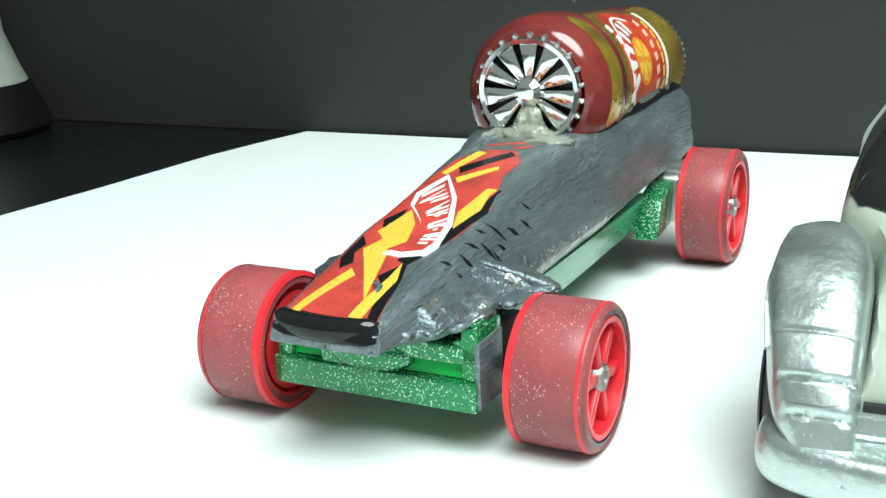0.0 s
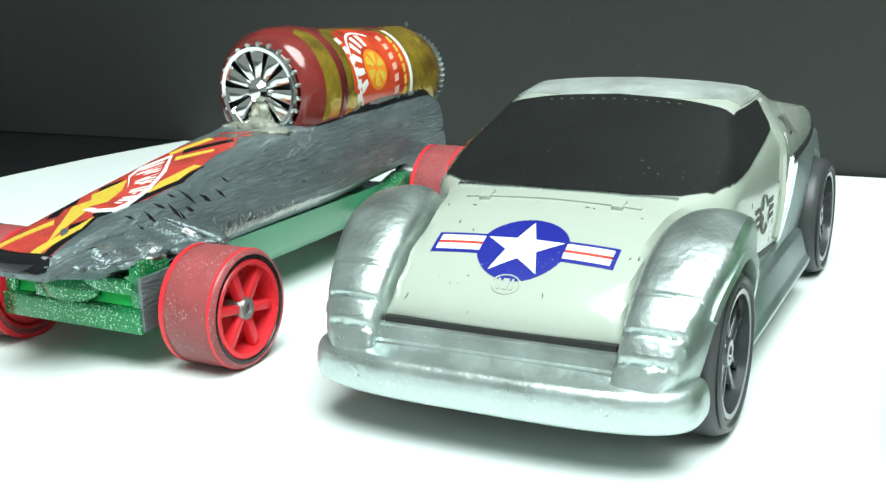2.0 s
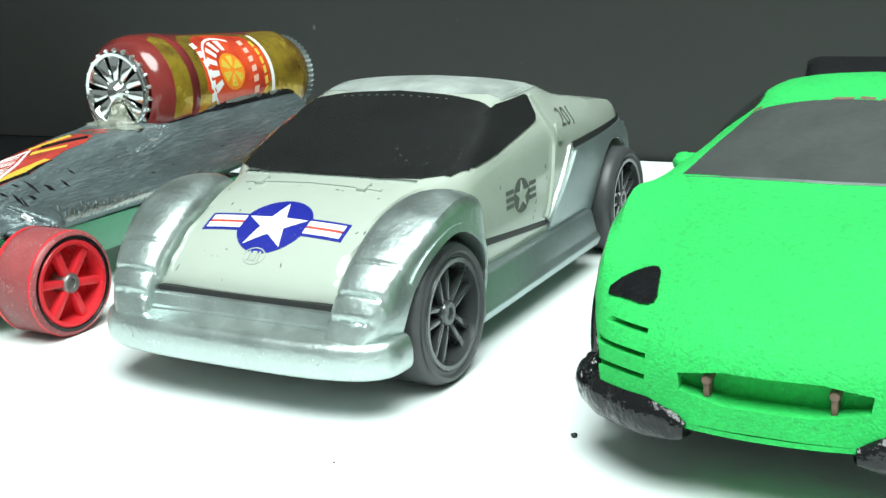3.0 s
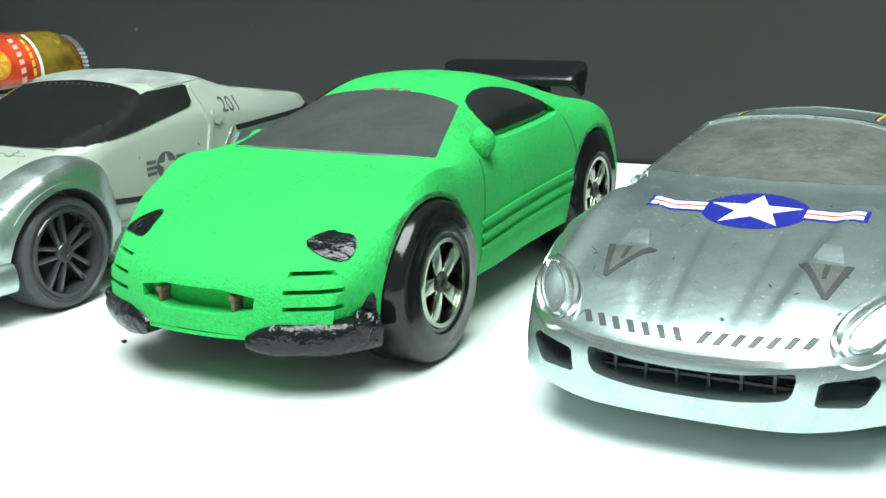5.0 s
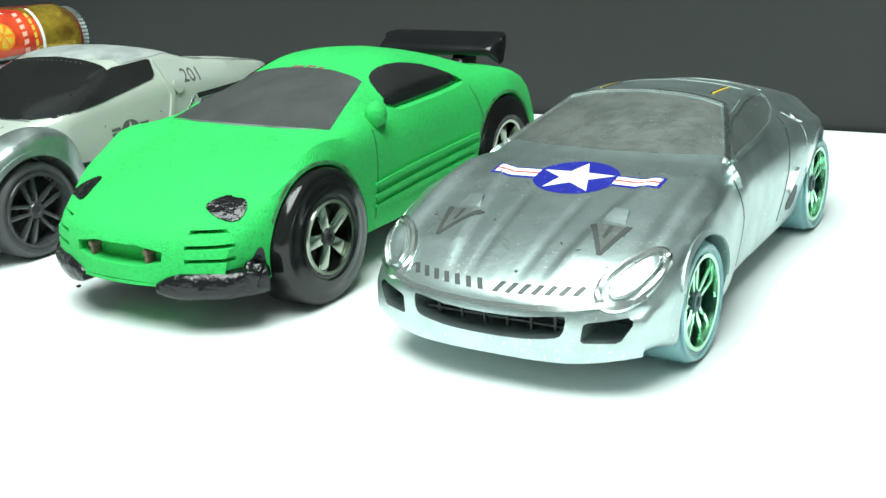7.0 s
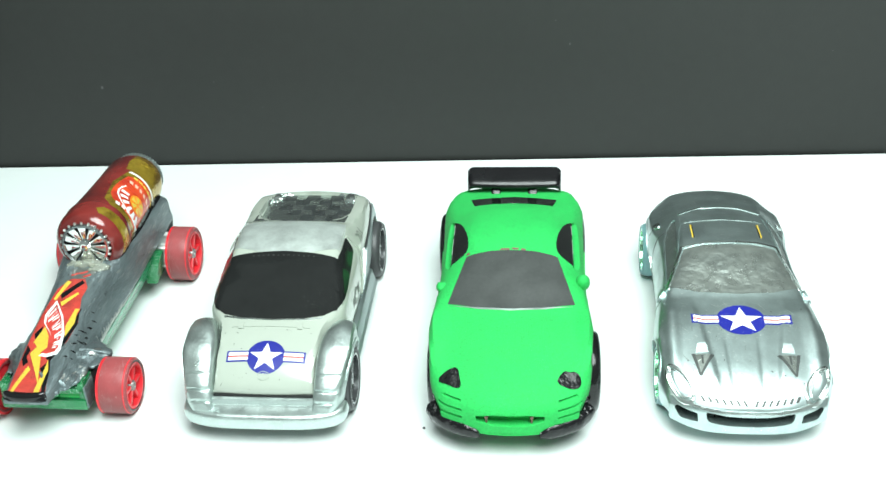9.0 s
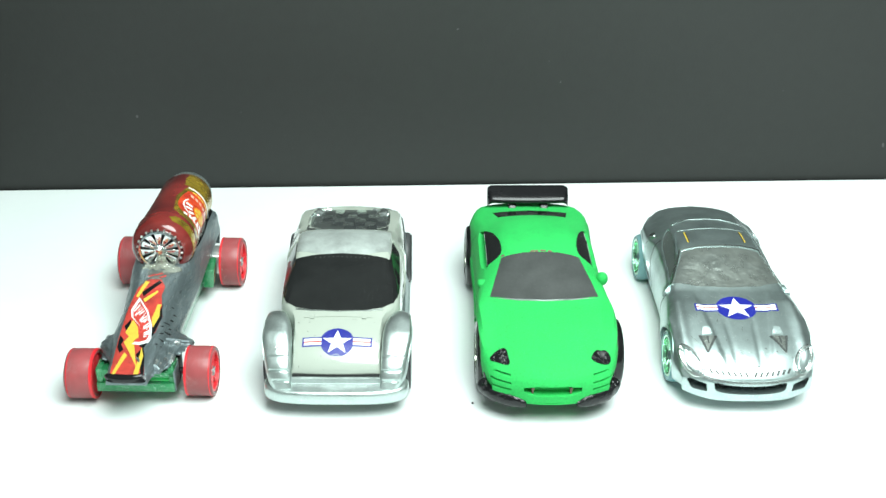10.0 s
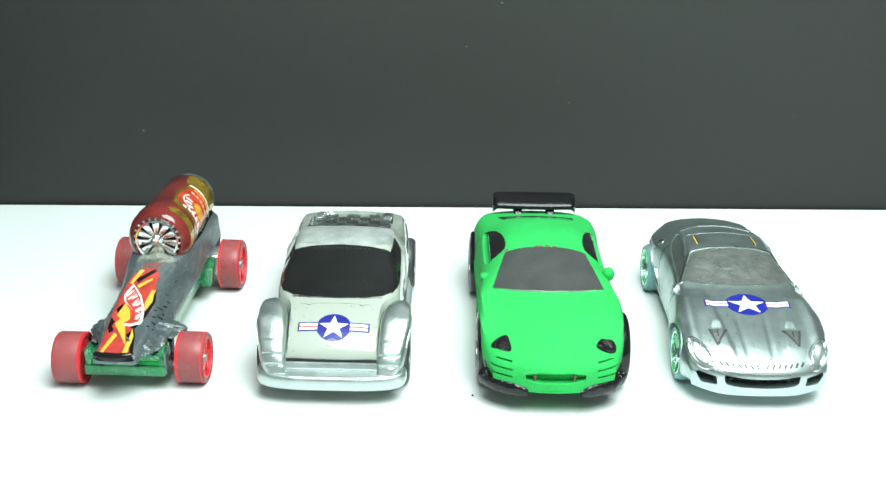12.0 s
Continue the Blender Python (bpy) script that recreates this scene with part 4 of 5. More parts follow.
    for k in (1, -1):
        cuts.append(prism([(k * x, z) for x, z in ((9.0, 5.9), (9.2, 5.7), (11.8, 5.7), (12.2, 5.9), (13.0, 7.2), (13.0, 7.6), (12.6, 7.9), (9.5, 7.5), (9.2, 7.3))], "y", -14, 0.9))
    shell = carve(shell, cuts)
    tree = tree_of(shell)
    part("body", shell, ZINC, car, "bare scuffed zinc body")
    # nose openings
    grille = [box(-7.6, 7.6, -3.4, -3.0, 7.0, 7.22), box(-7.6, 7.6, -3.4, -3.0, 6.1, 6.32)] + [box(x - 0.12, x + 0.12, -3.6, -3.2, 4.9, 8.4) for x in (-6, -3.6, -1.2, 1.2, 3.6, 6)]
    part("grille", joined(*grille), GREYIRON, car, "dark grille bars")
    part("grille_back", box(-8, 8, -1.9, -1.5, 4.8, 8.5), DARKIRON, car)
    for k in (1, -1):
        v = RIGHT if k > 0 else LEFT
        # The deep intake's shade is put into the dark colour of its back.
        part("intake_back", joined(box(*sorted((k * 8.7, k * 13.6)), 0.8, 1.1, 5.1, 8.6), blob((k * 10.9, 0.6, 7.4), (1.6, 0.6, 0.6), 0.5)), GREYIRON, car, "rough intake back, coloured dark for its depth")
        # Strips lie on the bonnet; the engraving's shade is their dark colour.
        vent = part("bonnet_vent", patch(tree, [(k * x, y) for x, y in ((8.3, 0.7), (9.3, 4.9), (5.9, 4.8))], TOP, 0.03, 0.05, 0.5), SCUFFED, car, "triangular bonnet vent, its engraved lines laid on dark")
        for line in (((8.2, 0.4), (8.6, 0.5), (6.2, 5.0), (5.6, 4.9)), ((8.2, 0.4), (8.6, 0.5), (9.7, 5.0), (9.1, 5.0)), ((7.7, 2.8), (8.0, 2.8), (8.0, 4.7), (7.6, 4.7))):
            part("vent_line", patch(tree, [(k * x, y) for x, y in line], TOP, 0.06, 0.06, 0.4), GREYIRON, vent)
        scoop = patch(tree, [(k * 6.4, 5.1), (k * 8.9, 5.2), (k * 8.4, 7.4), (k * 7.0, 7.3)], TOP, 0.05, 0.1, 0.4)
        for p in scoop.verts:
            p.co.z += 0.34 * max(0.0, min(1.0, (p.co.y - 5.0) / 2.2)) - 0.1
        part("scoop", scoop, ZINC, vent, "raised cast air scoop")
        # headlamp: raised ring and lens
        lamp_view = view_at((k * 12.0, -0.2, 10.4), (-k * 0.42, 0.55, -0.72), (k * 0.42, 0.9, 0.35))

        def oval(r, w, n=44):
            return [(w * math.cos(2 * math.pi * i / n) * (1 - 0.22 * math.sin(2 * math.pi * i / n)), r * math.sin(2 * math.pi * i / n)) for i in range(n)]
        lamp = part("headlamp", tube(on_surface(tree, oval(3.9, 1.6), lamp_view, 0.02), 0.42), CHROMEWORN, car, "raised bright headlamp ring")
        part("headlamp_lens", patch(tree, oval(3.0, 0.95), lamp_view, 0.3, 0.4, 0.4), ZINC, lamp, "smooth metal headlamp lens")
        part("lens_edge", tube(on_surface(tree, oval(2.9, 0.9), lamp_view, 0.28), 0.14), CHROMEWORN, lamp)
        # sides
        # Windows lie flush; their deep-set shade is put into the dark colour.
        glass = [(24.4, 15.7), (27, 17.0), (31, 18.1), (36, 18.7), (41, 18.7), (43.8, 18.3), (44.2, 17.7), (42.4, 17.0), (39.4, 16.3), (32, 15.7)]
        part("side_window", patch(tree, glass, v, 0.02, 0.05, 0.6), SIDEGLASS, car, "side window coloured dark for its inset shade")
        for line in (((23.6, 15.4), (27, 17.1), (31, 18.2), (36, 18.85), (41, 18.85), (44.2, 18.4), (44.7, 17.8), (45.1, 17.9), (44.5, 18.8), (41, 19.2), (36, 19.2), (31, 18.6), (27, 17.5), (23.2, 15.6)),
                     ((24.0, 15.2), (32, 15.2), (39.6, 15.9), (42.6, 16.7), (44.9, 17.7), (44.4, 17.9), (42.4, 17.0), (39.4, 16.25), (32, 15.6), (24.2, 15.55))):
            part("window_frame", patch(tree, line, v, 0.22, 0.25, 0.5), ZINC, car, "raised metal window frame")
        part("haunch_crease", tube([q for q in on_surface(tree, [(44.2, 16.4), (45.4, 15.6), (46.3, 14.6), (46.6, 13.4), (46.4, 12.2)], v, -0.06) if q], 0.16), CHROMEWORN, car)
        # A flat patch; the duct's inner shade is put into its colour.
        part("side_duct", patch(tree, rounded([(40.6, 5.6), (44.4, 5.0), (45.2, 7.4), (43.6, 8.2)], 1), v, 0.03, 0.06, 0.5), GREYIRON, car, "side air duct as a patch dark for its shade")
        part("duct_edge", patch(tree, rounded([(41.4, 7.2), (43.2, 9.6), (44.4, 10.2), (43.0, 8.2)], 1), v, 0.25, 0.3, 0.4), CHROMEWORN, car)
        part("door_seam", patch(tree, [(20.2, 14.6), (20.5, 14.6), (22.2, 10), (21.8, 5), (21.5, 5), (21.9, 10)], v, 0.03, 0.06, 0.6), GREYIRON, car)
        part("door_seam", patch(tree, [(42.2, 16.4), (42.5, 16.4), (41.0, 10), (38.6, 5), (38.2, 5), (40.7, 10)], v, 0.03, 0.06, 0.6), GREYIRON, car)
        part("filler_cap", patch(tree, [(k * (12.6 + 0.7 * a), 47.2 + 1.1 * b) for a, b in circle(0, 0, 1, 20)], TOP, 0.22, 0.3, 0.4), CHROMEWORN, car, "small round filler cap")
        part("mirror", patch(tree, rounded([(20.6, 13.2), (22.6, 13.6), (23.2, 15.4), (21.4, 15.2)], 1), v, 0.55, 0.6, 0.4), ZINC, car, "small cast door mirror")
        for wy in (8.4, 53):
            ring = [(wy + 6.8 * math.cos(radians(g)), 6.0 + 6.8 * math.sin(radians(g))) for g in range(5, 156, 6)]
            ring += [(wy + 6.25 * math.cos(radians(g)), 6.0 + 6.25 * math.sin(radians(g))) for g in range(155, 4, -6)]
            part("arch_lip", patch(tree, ring, v, 0.15, 0.2, 0.4, 50), ZINC, car)
        part("roof_mark", patch(tree, [(k * 6.6, 34.8), (k * 6.85, 34.8), (k * 6.85, 40.2), (k * 6.55, 40.2)], TOP, 0.09, 0.1, 0.6), YELLOW, car, "thin yellow stripe mark")
        part("roof_mark_shade", patch(tree, [(k * 6.38, 34.8), (k * 6.6, 34.8), (k * 6.55, 40.2), (k * 6.33, 40.2)], TOP, 0.07, 0.08, 0.6), DARKIRON, car)
        nose_view = view_at((0, -5.0, 9.2), (0, 0.6, -0.8), (0, 0.8, 0.6))
        for i in range(7):
            x = 0.7 + i * 1.22
            y = 0.15 + 5.0 * (x / 16.6) ** 2.2
            part("nose_slit", patch(tree, [(k * (x - 0.26), y), (k * (x + 0.28), y), (k * (x + 0.82), y + 1.15), (k * (x + 0.3), y + 1.15)], nose_view, 0.03, 0.05, 0.4), GREYIRON, car)
    part("nose_ridge", patch(tree, [(-13.5, 8.9), (-7, 8.3), (0, 8.1), (7, 8.3), (13.5, 8.9), (13.5, 9.3), (7, 8.7), (0, 8.5), (-7, 8.7), (-13.5, 9.3)], FRONT, 0.45, 0.5, 0.4), CHROMEWORN, car)
    wind = [(-12.2, 22.4), (-7, 20.6), (0, 20.0), (7, 20.6), (12.2, 22.4), (8.8, 31.2), (5, 31.8), (-5, 31.8), (-8.8, 31.2)]
    part("windscreen", patch(tree, wind, TOP, 0.05, 0.1), SCUFFED, car, "scuffed bare metal windscreen")
    for e in ([(-9.3, 31.5), (-5, 32.1), (5, 32.1), (9.3, 31.5), (9.3, 32.0), (5, 32.6), (-5, 32.6), (-9.3, 32.0)], [(8.9, 31.6), (12.3, 22.2), (12.8, 22.2), (9.4, 31.6)], [(-9.4, 31.6), (-12.8, 22.2), (-12.3, 22.2), (-8.9, 31.6)]):
        part("screen_frame", patch(tree, e, TOP, 0.3, 0.35, 0.5), CHROMEWORN, car)
    part("roof_seam", patch(tree, [(-8, 41.6), (8, 41.6), (8, 41.85), (-8, 41.85)], TOP, 0.1, 0.12, 0.8), CHROMEWORN, car)
    part("rear_window_frame", patch(tree, [(-8.2, 46.5), (-4, 48.5), (4, 48.5), (8.2, 46.5), (8.4, 46.9), (4, 49.0), (-4, 49.0), (-8.4, 46.9)], TOP, 0.15, 0.2, 0.7), CHROMEWORN, car)
    scratches(car, tree, TOP, 44, (-11, 11), (-2, 19), (0.5, 2.2), (20, 160), CHROMEWORN, 4)
    scratches(car, tree, TOP, 7, (-8.0, 8.0), (22, 31), (0.8, 2.0), (-20, 40), CHROMEWORN, 9, width=0.12)
    scratches(car, tree, TOP, 14, (-12, 12), (-3, 19), (0.3, 0.6), (0, 180), GREYIRON, 5, "pit", 0.2)
    roundel(car, tree, 0.2, 13.3, 4.5, 3.7, 9.2, 1.15)
    part("chassis", box(-9.4, 9.4, 2, 60, 2.9, 5.0, 0.4), DARKIRON, car)
    wheels = wheel_meshes("zinc", 5.8, 5.5, 4.7, 5, TEALTYRE, GREENCHROME, TEALDARK, 1.0, TEALDARK, double=True)
    for y in (8.4, 53):
        axle(car, y, 5.8, 12)
        for k in (1, -1):
            set_wheel(car, wheels, k * 15.2 if y < 20 else (14.0 if k > 0 else -14.9), y, 5.8, k, 0)


build_zinc()


# ---- toy car: dragster with a drinks can ----
def build_dragster():
    car = thing("toy_car", pose(-0.0714, 0, 0, 0, 0, -2.2), "grey ground-down toy dragster with red wheels carrying a drinks can", "toy car", "row of toy cars")

    def ground(x, y, z):
        n = noise.noise(Vector((x * 0.35, y * 0.18, z * 0.35)))
        m = noise.noise(Vector((x * 1.3, y * 0.7, z * 1.1)))
        k = min(1.0, max(0.0, (abs(x) - 3.6) / 2))
        return x + k * (0.25 * n + 0.1 * m) * (1 if x > 0 else -1), y, z + k * (0.3 * n + 0.08 * m)

    shell = car_shell(
        [(-5.86, 10.6), (-5.8, 11.2), (-4.6, 12.1), (5, 13.6), (15, 15.4), (24, 16.8), (30, 17.3), (34, 18.2), (38, 18.9), (46, 19.2), (55, 19.3), (59.5, 18.2), (60.6, 13), (59.8, 7.5)],
        curve((-5.6, 3.8), (0, 4.2), (10, 4.4), (20, 4.5), (28, 5), (35, 6), (60, 6.3), (65, 6)),
        curve((0, 0.2)),
        curve((-5.6, 4.2), (3, 5.0), (10, 6.0), (20, 6.2), (35, 7.4), (60, 7.6), (65, 7)),
        curve((-5.6, 11), (5, 12), (20, 13), (35, 15.6), (60, 16.4), (65, 15)),
        curve((-5.6, 4.4), (3, 5.8), (10, 7.2), (20, 7.4), (35, 8), (60, 8), (65, 7)), curve((-5, 9.8), (10, 9.5), (30, 10)),
        curve((-5.6, 3.4), (3, 5.5), (10, 6.5), (20, 6.5), (60, 7), (65, 6)), curve((-5.8, 10.2), (-4, 9.4), (5, 7.6), (30, 7.4), (48, 9.0), (65, 8.4)), curve((0, 0)), 110, 30, ground)
    tree = tree_of(shell)
    body = part("body", shell, GRINDMETAL, car, "ground-down scratched grey metal body")
    # wing over the front axle
    plan = rounded([(-3.8, 0.5), (-6.2, 3.0), (-8.6, 6.6), (-9.0, 10.2), (-6.0, 13.0), (6.0, 13.6), (9.0, 12.0), (10.0, 11.0), (11.6, 8.8), (9.4, 9.0), (8.2, 6.0), (7.4, 2.2), (6.4, -1.8), (5.2, -1.0), (3.9, -4.0), (2.5, -2)], 1)
    plan = [(x * (1 + 0.09 * noise.noise(Vector((x * 1.7, y * 1.7, 5.0)))), y + 0.5 * noise.noise(Vector((x * 1.3, y * 1.3, 2.0)))) for x, y in resample(plan + plan[:1], 64)[:-1]]
    bm = bmesh.new()
    rows = []
    for z, k in ((9.8, 0.95), (10.7, 1.0), (11.2, 0.93), (12.4, 0.62), (13.0, 0.4)):
        rows.append([bm.verts.new((x * k, 4 + (y - 4) * (0.5 + 0.5 * k), z + 0.3 * noise.noise(Vector((x * 0.5, y * 0.4, z))) - 0.04 * abs(x))) for x, y in plan])
    for a, b in zip(rows, rows[1:]):
        for i in range(len(plan)):
            bm.faces.new((a[i], a[(i + 1) % len(plan)], b[(i + 1) % len(plan)], b[i]))
    bm.faces.new(rows[0][::-1])
    bm.faces.new(rows[-1])
    wing_bm = bm.copy()
    wing = part("front_wing", bm, GRINDMETAL, car, "ragged ground metal front wing", 24)
    wt = tree_of(wing_bm)
    for pts in ([(6.3, -1.2), (7.2, 1.6), (8.0, 5.4), (7.2, 5.8), (6.2, 2.2), (5.4, -0.6)], [(7.6, 6.6), (9.6, 9.0), (8.6, 10.0), (7.2, 8.0)], [(4.6, -2.4), (5.4, 0.4), (5.0, 1.4), (4.0, -1.6)], [(-6.0, 3.2), (-8.0, 6.6), (-7.2, 6.9), (-5.6, 4.0)]):
        part("bare_cut", patch(wt, rounded(pts, 1), TOP, 0.08, 0.12, 0.5), BRUSHED, wing, "bright ragged cut edge")
    for i, (c, sz, mat) in enumerate((((5.2, -0.8, 10.1), (1.2, 1.3, 0.35), GRINDMETAL), ((6.6, 1.6, 9.9), (0.9, 1.7, 0.4), GRINDMETAL), ((7.4, 3.6, 9.9), (0.7, 1.7, 0.5), BRUSHED), ((8.5, 6.6, 10.2), (1.0, 2.0, 0.4), GRINDMETAL), ((9.3, 8.8, 10.3), (1.4, 0.9, 0.35), GRINDMETAL), ((4.2, -2.4, 10.2), (0.8, 1.4, 0.4), GRINDMETAL), ((-6.6, 4.4, 10.0), (1.0, 1.6, 0.35), BRUSHED))):
        part("torn_edge", blob(c, sz, 0.5, i * 2.3, 3), GRINDMETAL if i != 2 else mat, wing, "torn bright metal edge", 60)
    # printed nose
    red = [(-3.5, -5.0), (3.6, -4.9), (2.7, -0.2), (1.8, 3.0), (3.4, 8.0), (3.9, 12.7), (3.1, 16.3), (2.4, 19.5), (2.6, 22.4), (1.3, 25.0), (-1.6, 25.0), (-3.4, 22.0), (-4.2, 14.0), (-4.0, 4.6), (-3.6, -2.0)]
    print_ = part("nose_print", patch(tree, red, TOP, 0.05, 0.08, 0.8), RED, car, "red, yellow and black flame print")

    def mark(pts, mat, lift):
        part("print_mark", patch(tree, pts, TOP, lift, 0.02, 0.8), mat, print_)
    mark([(-2.8, 1.2), (-3.7, 3.0), (-3.9, 6.8), (-2.8, 5.2), (-3.0, 3.8), (-2.2, 2.2)], BLACKINK, 0.07)
    mark([(-3.6, 9.5), (-2.6, 11.6), (-2.2, 9.2), (-2.9, 7.9)], BLACKINK, 0.07)
    mark([(1.9, 2.6), (3.3, 7.8), (3.9, 12.5), (3.2, 16.2), (2.9, 12.5), (2.3, 8.6), (1.2, 5.6), (0.9, 3.2)], BLACKINK, 0.07)
    mark([(0.7, 0.6), (1.8, 3.1), (2.6, 0.6), (3.5, -4.7), (2.8, -4.7), (1.8, -0.8)], BLACKINK, 0.07)
    mark([(-1.5, 19.0), (1.6, 23.8), (0.9, 24.6), (-2.2, 20.4)], BLACKINK, 0.07)
    mark([(-3.0, 7.4), (-2.1, 11.4), (-0.6, 9.0), (0.3, 5.6), (-0.3, 3.9), (1.6, -3.0), (-0.9, 1.5), (-2.6, 4.4), (-1.9, 6.2)], YELLOW, 0.09)
    mark([(-3.1, -4.8), (-2.4, -4.8), (-1.0, 0.4), (-1.8, 1.3)], YELLOW, 0.09)
    mark([(1.4, -4.8), (2.4, -4.8), (2.4, 0.3), (1.5, 2.9), (1.6, 0.5)], YELLOW, 0.09)
    mark([(2.6, 8.9), (3.3, 12.6), (2.9, 15.2), (3.1, 16.4), (2.2, 16.4), (1.8, 11.6)], YELLOW, 0.09)
    mark([(-0.8, 17.0), (1.5, 20.4), (1.2, 21.0), (-1.4, 18.0)], YELLOW, 0.09)
    mark([(-3.2, 19.0), (-2.6, 18.6), (-1.2, 24.0), (-2.2, 24.4)], YELLOW, 0.09)
    logo = [(-2.3, 18.6), (0.5, 14.2), (2.3, 9.6), (2.9, 5.8), (2.6, 4.4), (0.9, 3.6), (-0.8, 3.8), (0.5, 5.6), (0.6, 7.6), (-0.6, 9.8), (-2.7, 12.3), (-3.3, 14.6)]
    mark(logo, WHITE, 0.11)
    mark([(-0.35 + (x + 0.35) * 0.8, 10.0 + (y - 10.0) * 0.88) for x, y in logo], RED, 0.125)
    edge_a, edge_b = resample([(-2.1, 17.6), (0.4, 13.6), (2.0, 9.4), (2.5, 6.0), (2.2, 4.9)], 40), resample([(-2.9, 14.4), (-2.3, 12.6), (-0.3, 10.2), (0.9, 7.8), (1.0, 5.2)], 40)
    for i, (wide, lean) in enumerate(((1.6, 0), (1.2, 2), (2.0, -1), (1.4, 3), (1.6, 1), (1.2, -2), (1.8, 2), (1.3, 0), (1.6, 2), (1.2, 1))):
        a = 3 + i * 3.4
        for step, lo, hi in ((0, 0.1, 0.9), (1.7, 0.1 + 0.3 * (i % 2), 0.62 + 0.25 * (i % 3 == 0))):
            p = int(a + step)
            q = min(39, max(0, p + lean))
            w = 0.13 * wide
            (x0, y0), (x1, y1) = edge_a[p], edge_b[q]
            u0, v0, u1, v1 = x0 + (x1 - x0) * lo, y0 + (y1 - y0) * lo, x0 + (x1 - x0) * hi, y0 + (y1 - y0) * hi
            mark([(u0, v0 + w), (u0, v0 - w), (u1, v1 - w), (u1, v1 + w)], WHITE, 0.14)
    scuff = [(-1.8, 25.2), (1.4, 25.0), (3.0, 27.4), (1.2, 28.6), (-2.6, 28.2)]
    part("scuff", patch(tree, scuff, TOP, 0.05, 0.08, 0.6), SCUFFED, car)
    for a, b, c in ((-2.2, -0.6, 26.2), (-0.6, 1.0, 26.8), (0.4, 1.9, 25.8)):
        part("scuff_mark", patch(tree, [(a, c), (b, c + 0.9), (b + 0.2, c + 0.4), (a + 0.4, c - 0.4)], TOP, 0.08, 0.03, 0.6), RED, car)
    lip = [(x, -5.75 + 0.055 * (x + 0.4) ** 2) for x in np.linspace(-4.7, 4.0, 26)]
    lip_rings = []
    for i, (x, y) in enumerate(lip):
        f = 0.35 + 0.65 * min(1.0, i / 3, (25 - i) / 3) ** 0.5
        lip_rings.append([(x, y + 0.75 * f * math.cos(g) + 0.3, 11.0 + 0.95 * f * math.sin(g)) for g in np.linspace(0, 2 * math.pi, 18, endpoint=False)])
    part("nose_lip", grid_mesh(lip_rings), BLACKINK, car, "glossy black rounded nose lip")
    part("nose_edge", patch(tree, rounded([(-4.2, 10.5), (0, 10.3), (3.9, 10.4), (4.1, 11.2), (3.4, 11.75), (-4.1, 11.8)], 1), FRONT, 0.08, 0.15, 0.4), BLACKINK, car, "glossy black nose edge")
    for x, y, l, w, g in ((5.0, 11.6, 1.6, 0.35, 30), (5.6, 13.5, 1.2, 0.4, 50), (5.4, 9.2, 1.4, 0.35, 20), (4.6, 8.0, 1.2, 0.3, 40), (5.8, 15.6, 1.0, 0.3, 35), (4.9, 6.4, 1.2, 0.3, 25), (5.7, 11.0, 0.9, 0.35, 60), (4.2, 4.4, 0.9, 0.3, 30), (5.2, 17.2, 0.8, 0.22, 35), (4.4, 10.0, 0.9, 0.3, 30), (5.1, 5.0, 0.8, 0.25, 40), (6.0, 9.8, 1.2, 0.3, 15)):
        c, s = math.cos(radians(g)), math.sin(radians(g))
        part("gouge", patch(tree, [(x + (a * c - b * s) , y + (a * s + b * c)) for a, b in ((-l / 2, 0), (0, -w / 2), (l / 2, 0.1), (0.1, w / 2))], TOP, 0.04, 0.05, 0.6), BLACKINK, car)
    # bright chamfer along the flank
    rnd = random.Random(8)
    edge = part("ground_edge", patch(tree, [(14.0, 9.3), (40, 9.6), (40, 9.9), (14.0, 9.9)], RIGHT, 0.05, 0.1, 1.0), BRUSHED, car, "bright brushed edge")
    for i in range(34):
        y = 13.2 + i * 0.52 + rnd.uniform(-0.15, 0.15)
        high = 9.4 + (1.9 - i * 0.035) * rnd.uniform(0.45, 1.0)
        w = rnd.uniform(0.14, 0.3)
        part("grind_mark", patch(tree, [(y, 9.2), (y + w, 9.2), (y + w + 0.35, high), (y + 0.3, high)], RIGHT, 0.07, 0.06, 0.5), BRUSHED, edge)
    scratches(car, tree, RIGHT, 16, (24, 57), (10, 16.4), (1.0, 3.0), (-12, 12), BRUSHED, 2, width=0.1, reach=58)
    scratches(car, tree, TOP, 30, (2.6, 6.5), (6, 28), (0.5, 1.5), (70, 100), BRUSHED, 11, width=0.07)
    # chassis
    base = part("chassis", joined(box(-8.4, 8.2, 0.2, 4.6, 3.7, 5.9, 0.15), box(-8.4, 8.2, 1.6, 4.6, 5.8, 7.2), box(-8.4, -2.6, 0.7, 4.6, 7.0, 8.9, 0.2), box(-2.9, 8.2, 0.6, 4.6, 7.1, 8.5, 0.2), box(-4.4, 0.8, 0.35, 2.0, 5.7, 7.3, 0.25)), GREENPLASTIC, car, "metallic green base with a grooved front")
    # The clear grooves' glow is put into a brighter green.
    for x0, x1 in ((-8.2, -4.2), (0.6, 7.6)):
        part("groove", prism([(1.0, 5.95), (1.75, 5.9), (1.75, 7.1), (1.45, 7.0)], "x", x0, x1, 0.08), GREENGLOW, base, "clear green groove, its glow put into the colour")
    part("tab", prism([(7.0, 8.2), (8.3, 8.2), (8.2, 10.2), (7.8, 10.3), (7.6, 9.2), (6.2, 8.7)], "y", 0.7, 2.2, 0.12), GREENPLASTIC, base)
    part("front_bulge", blob((-0.6, 1.0, 6.9), (3.6, 1.1, 1.5), 0.1), GREENPLASTIC, base)
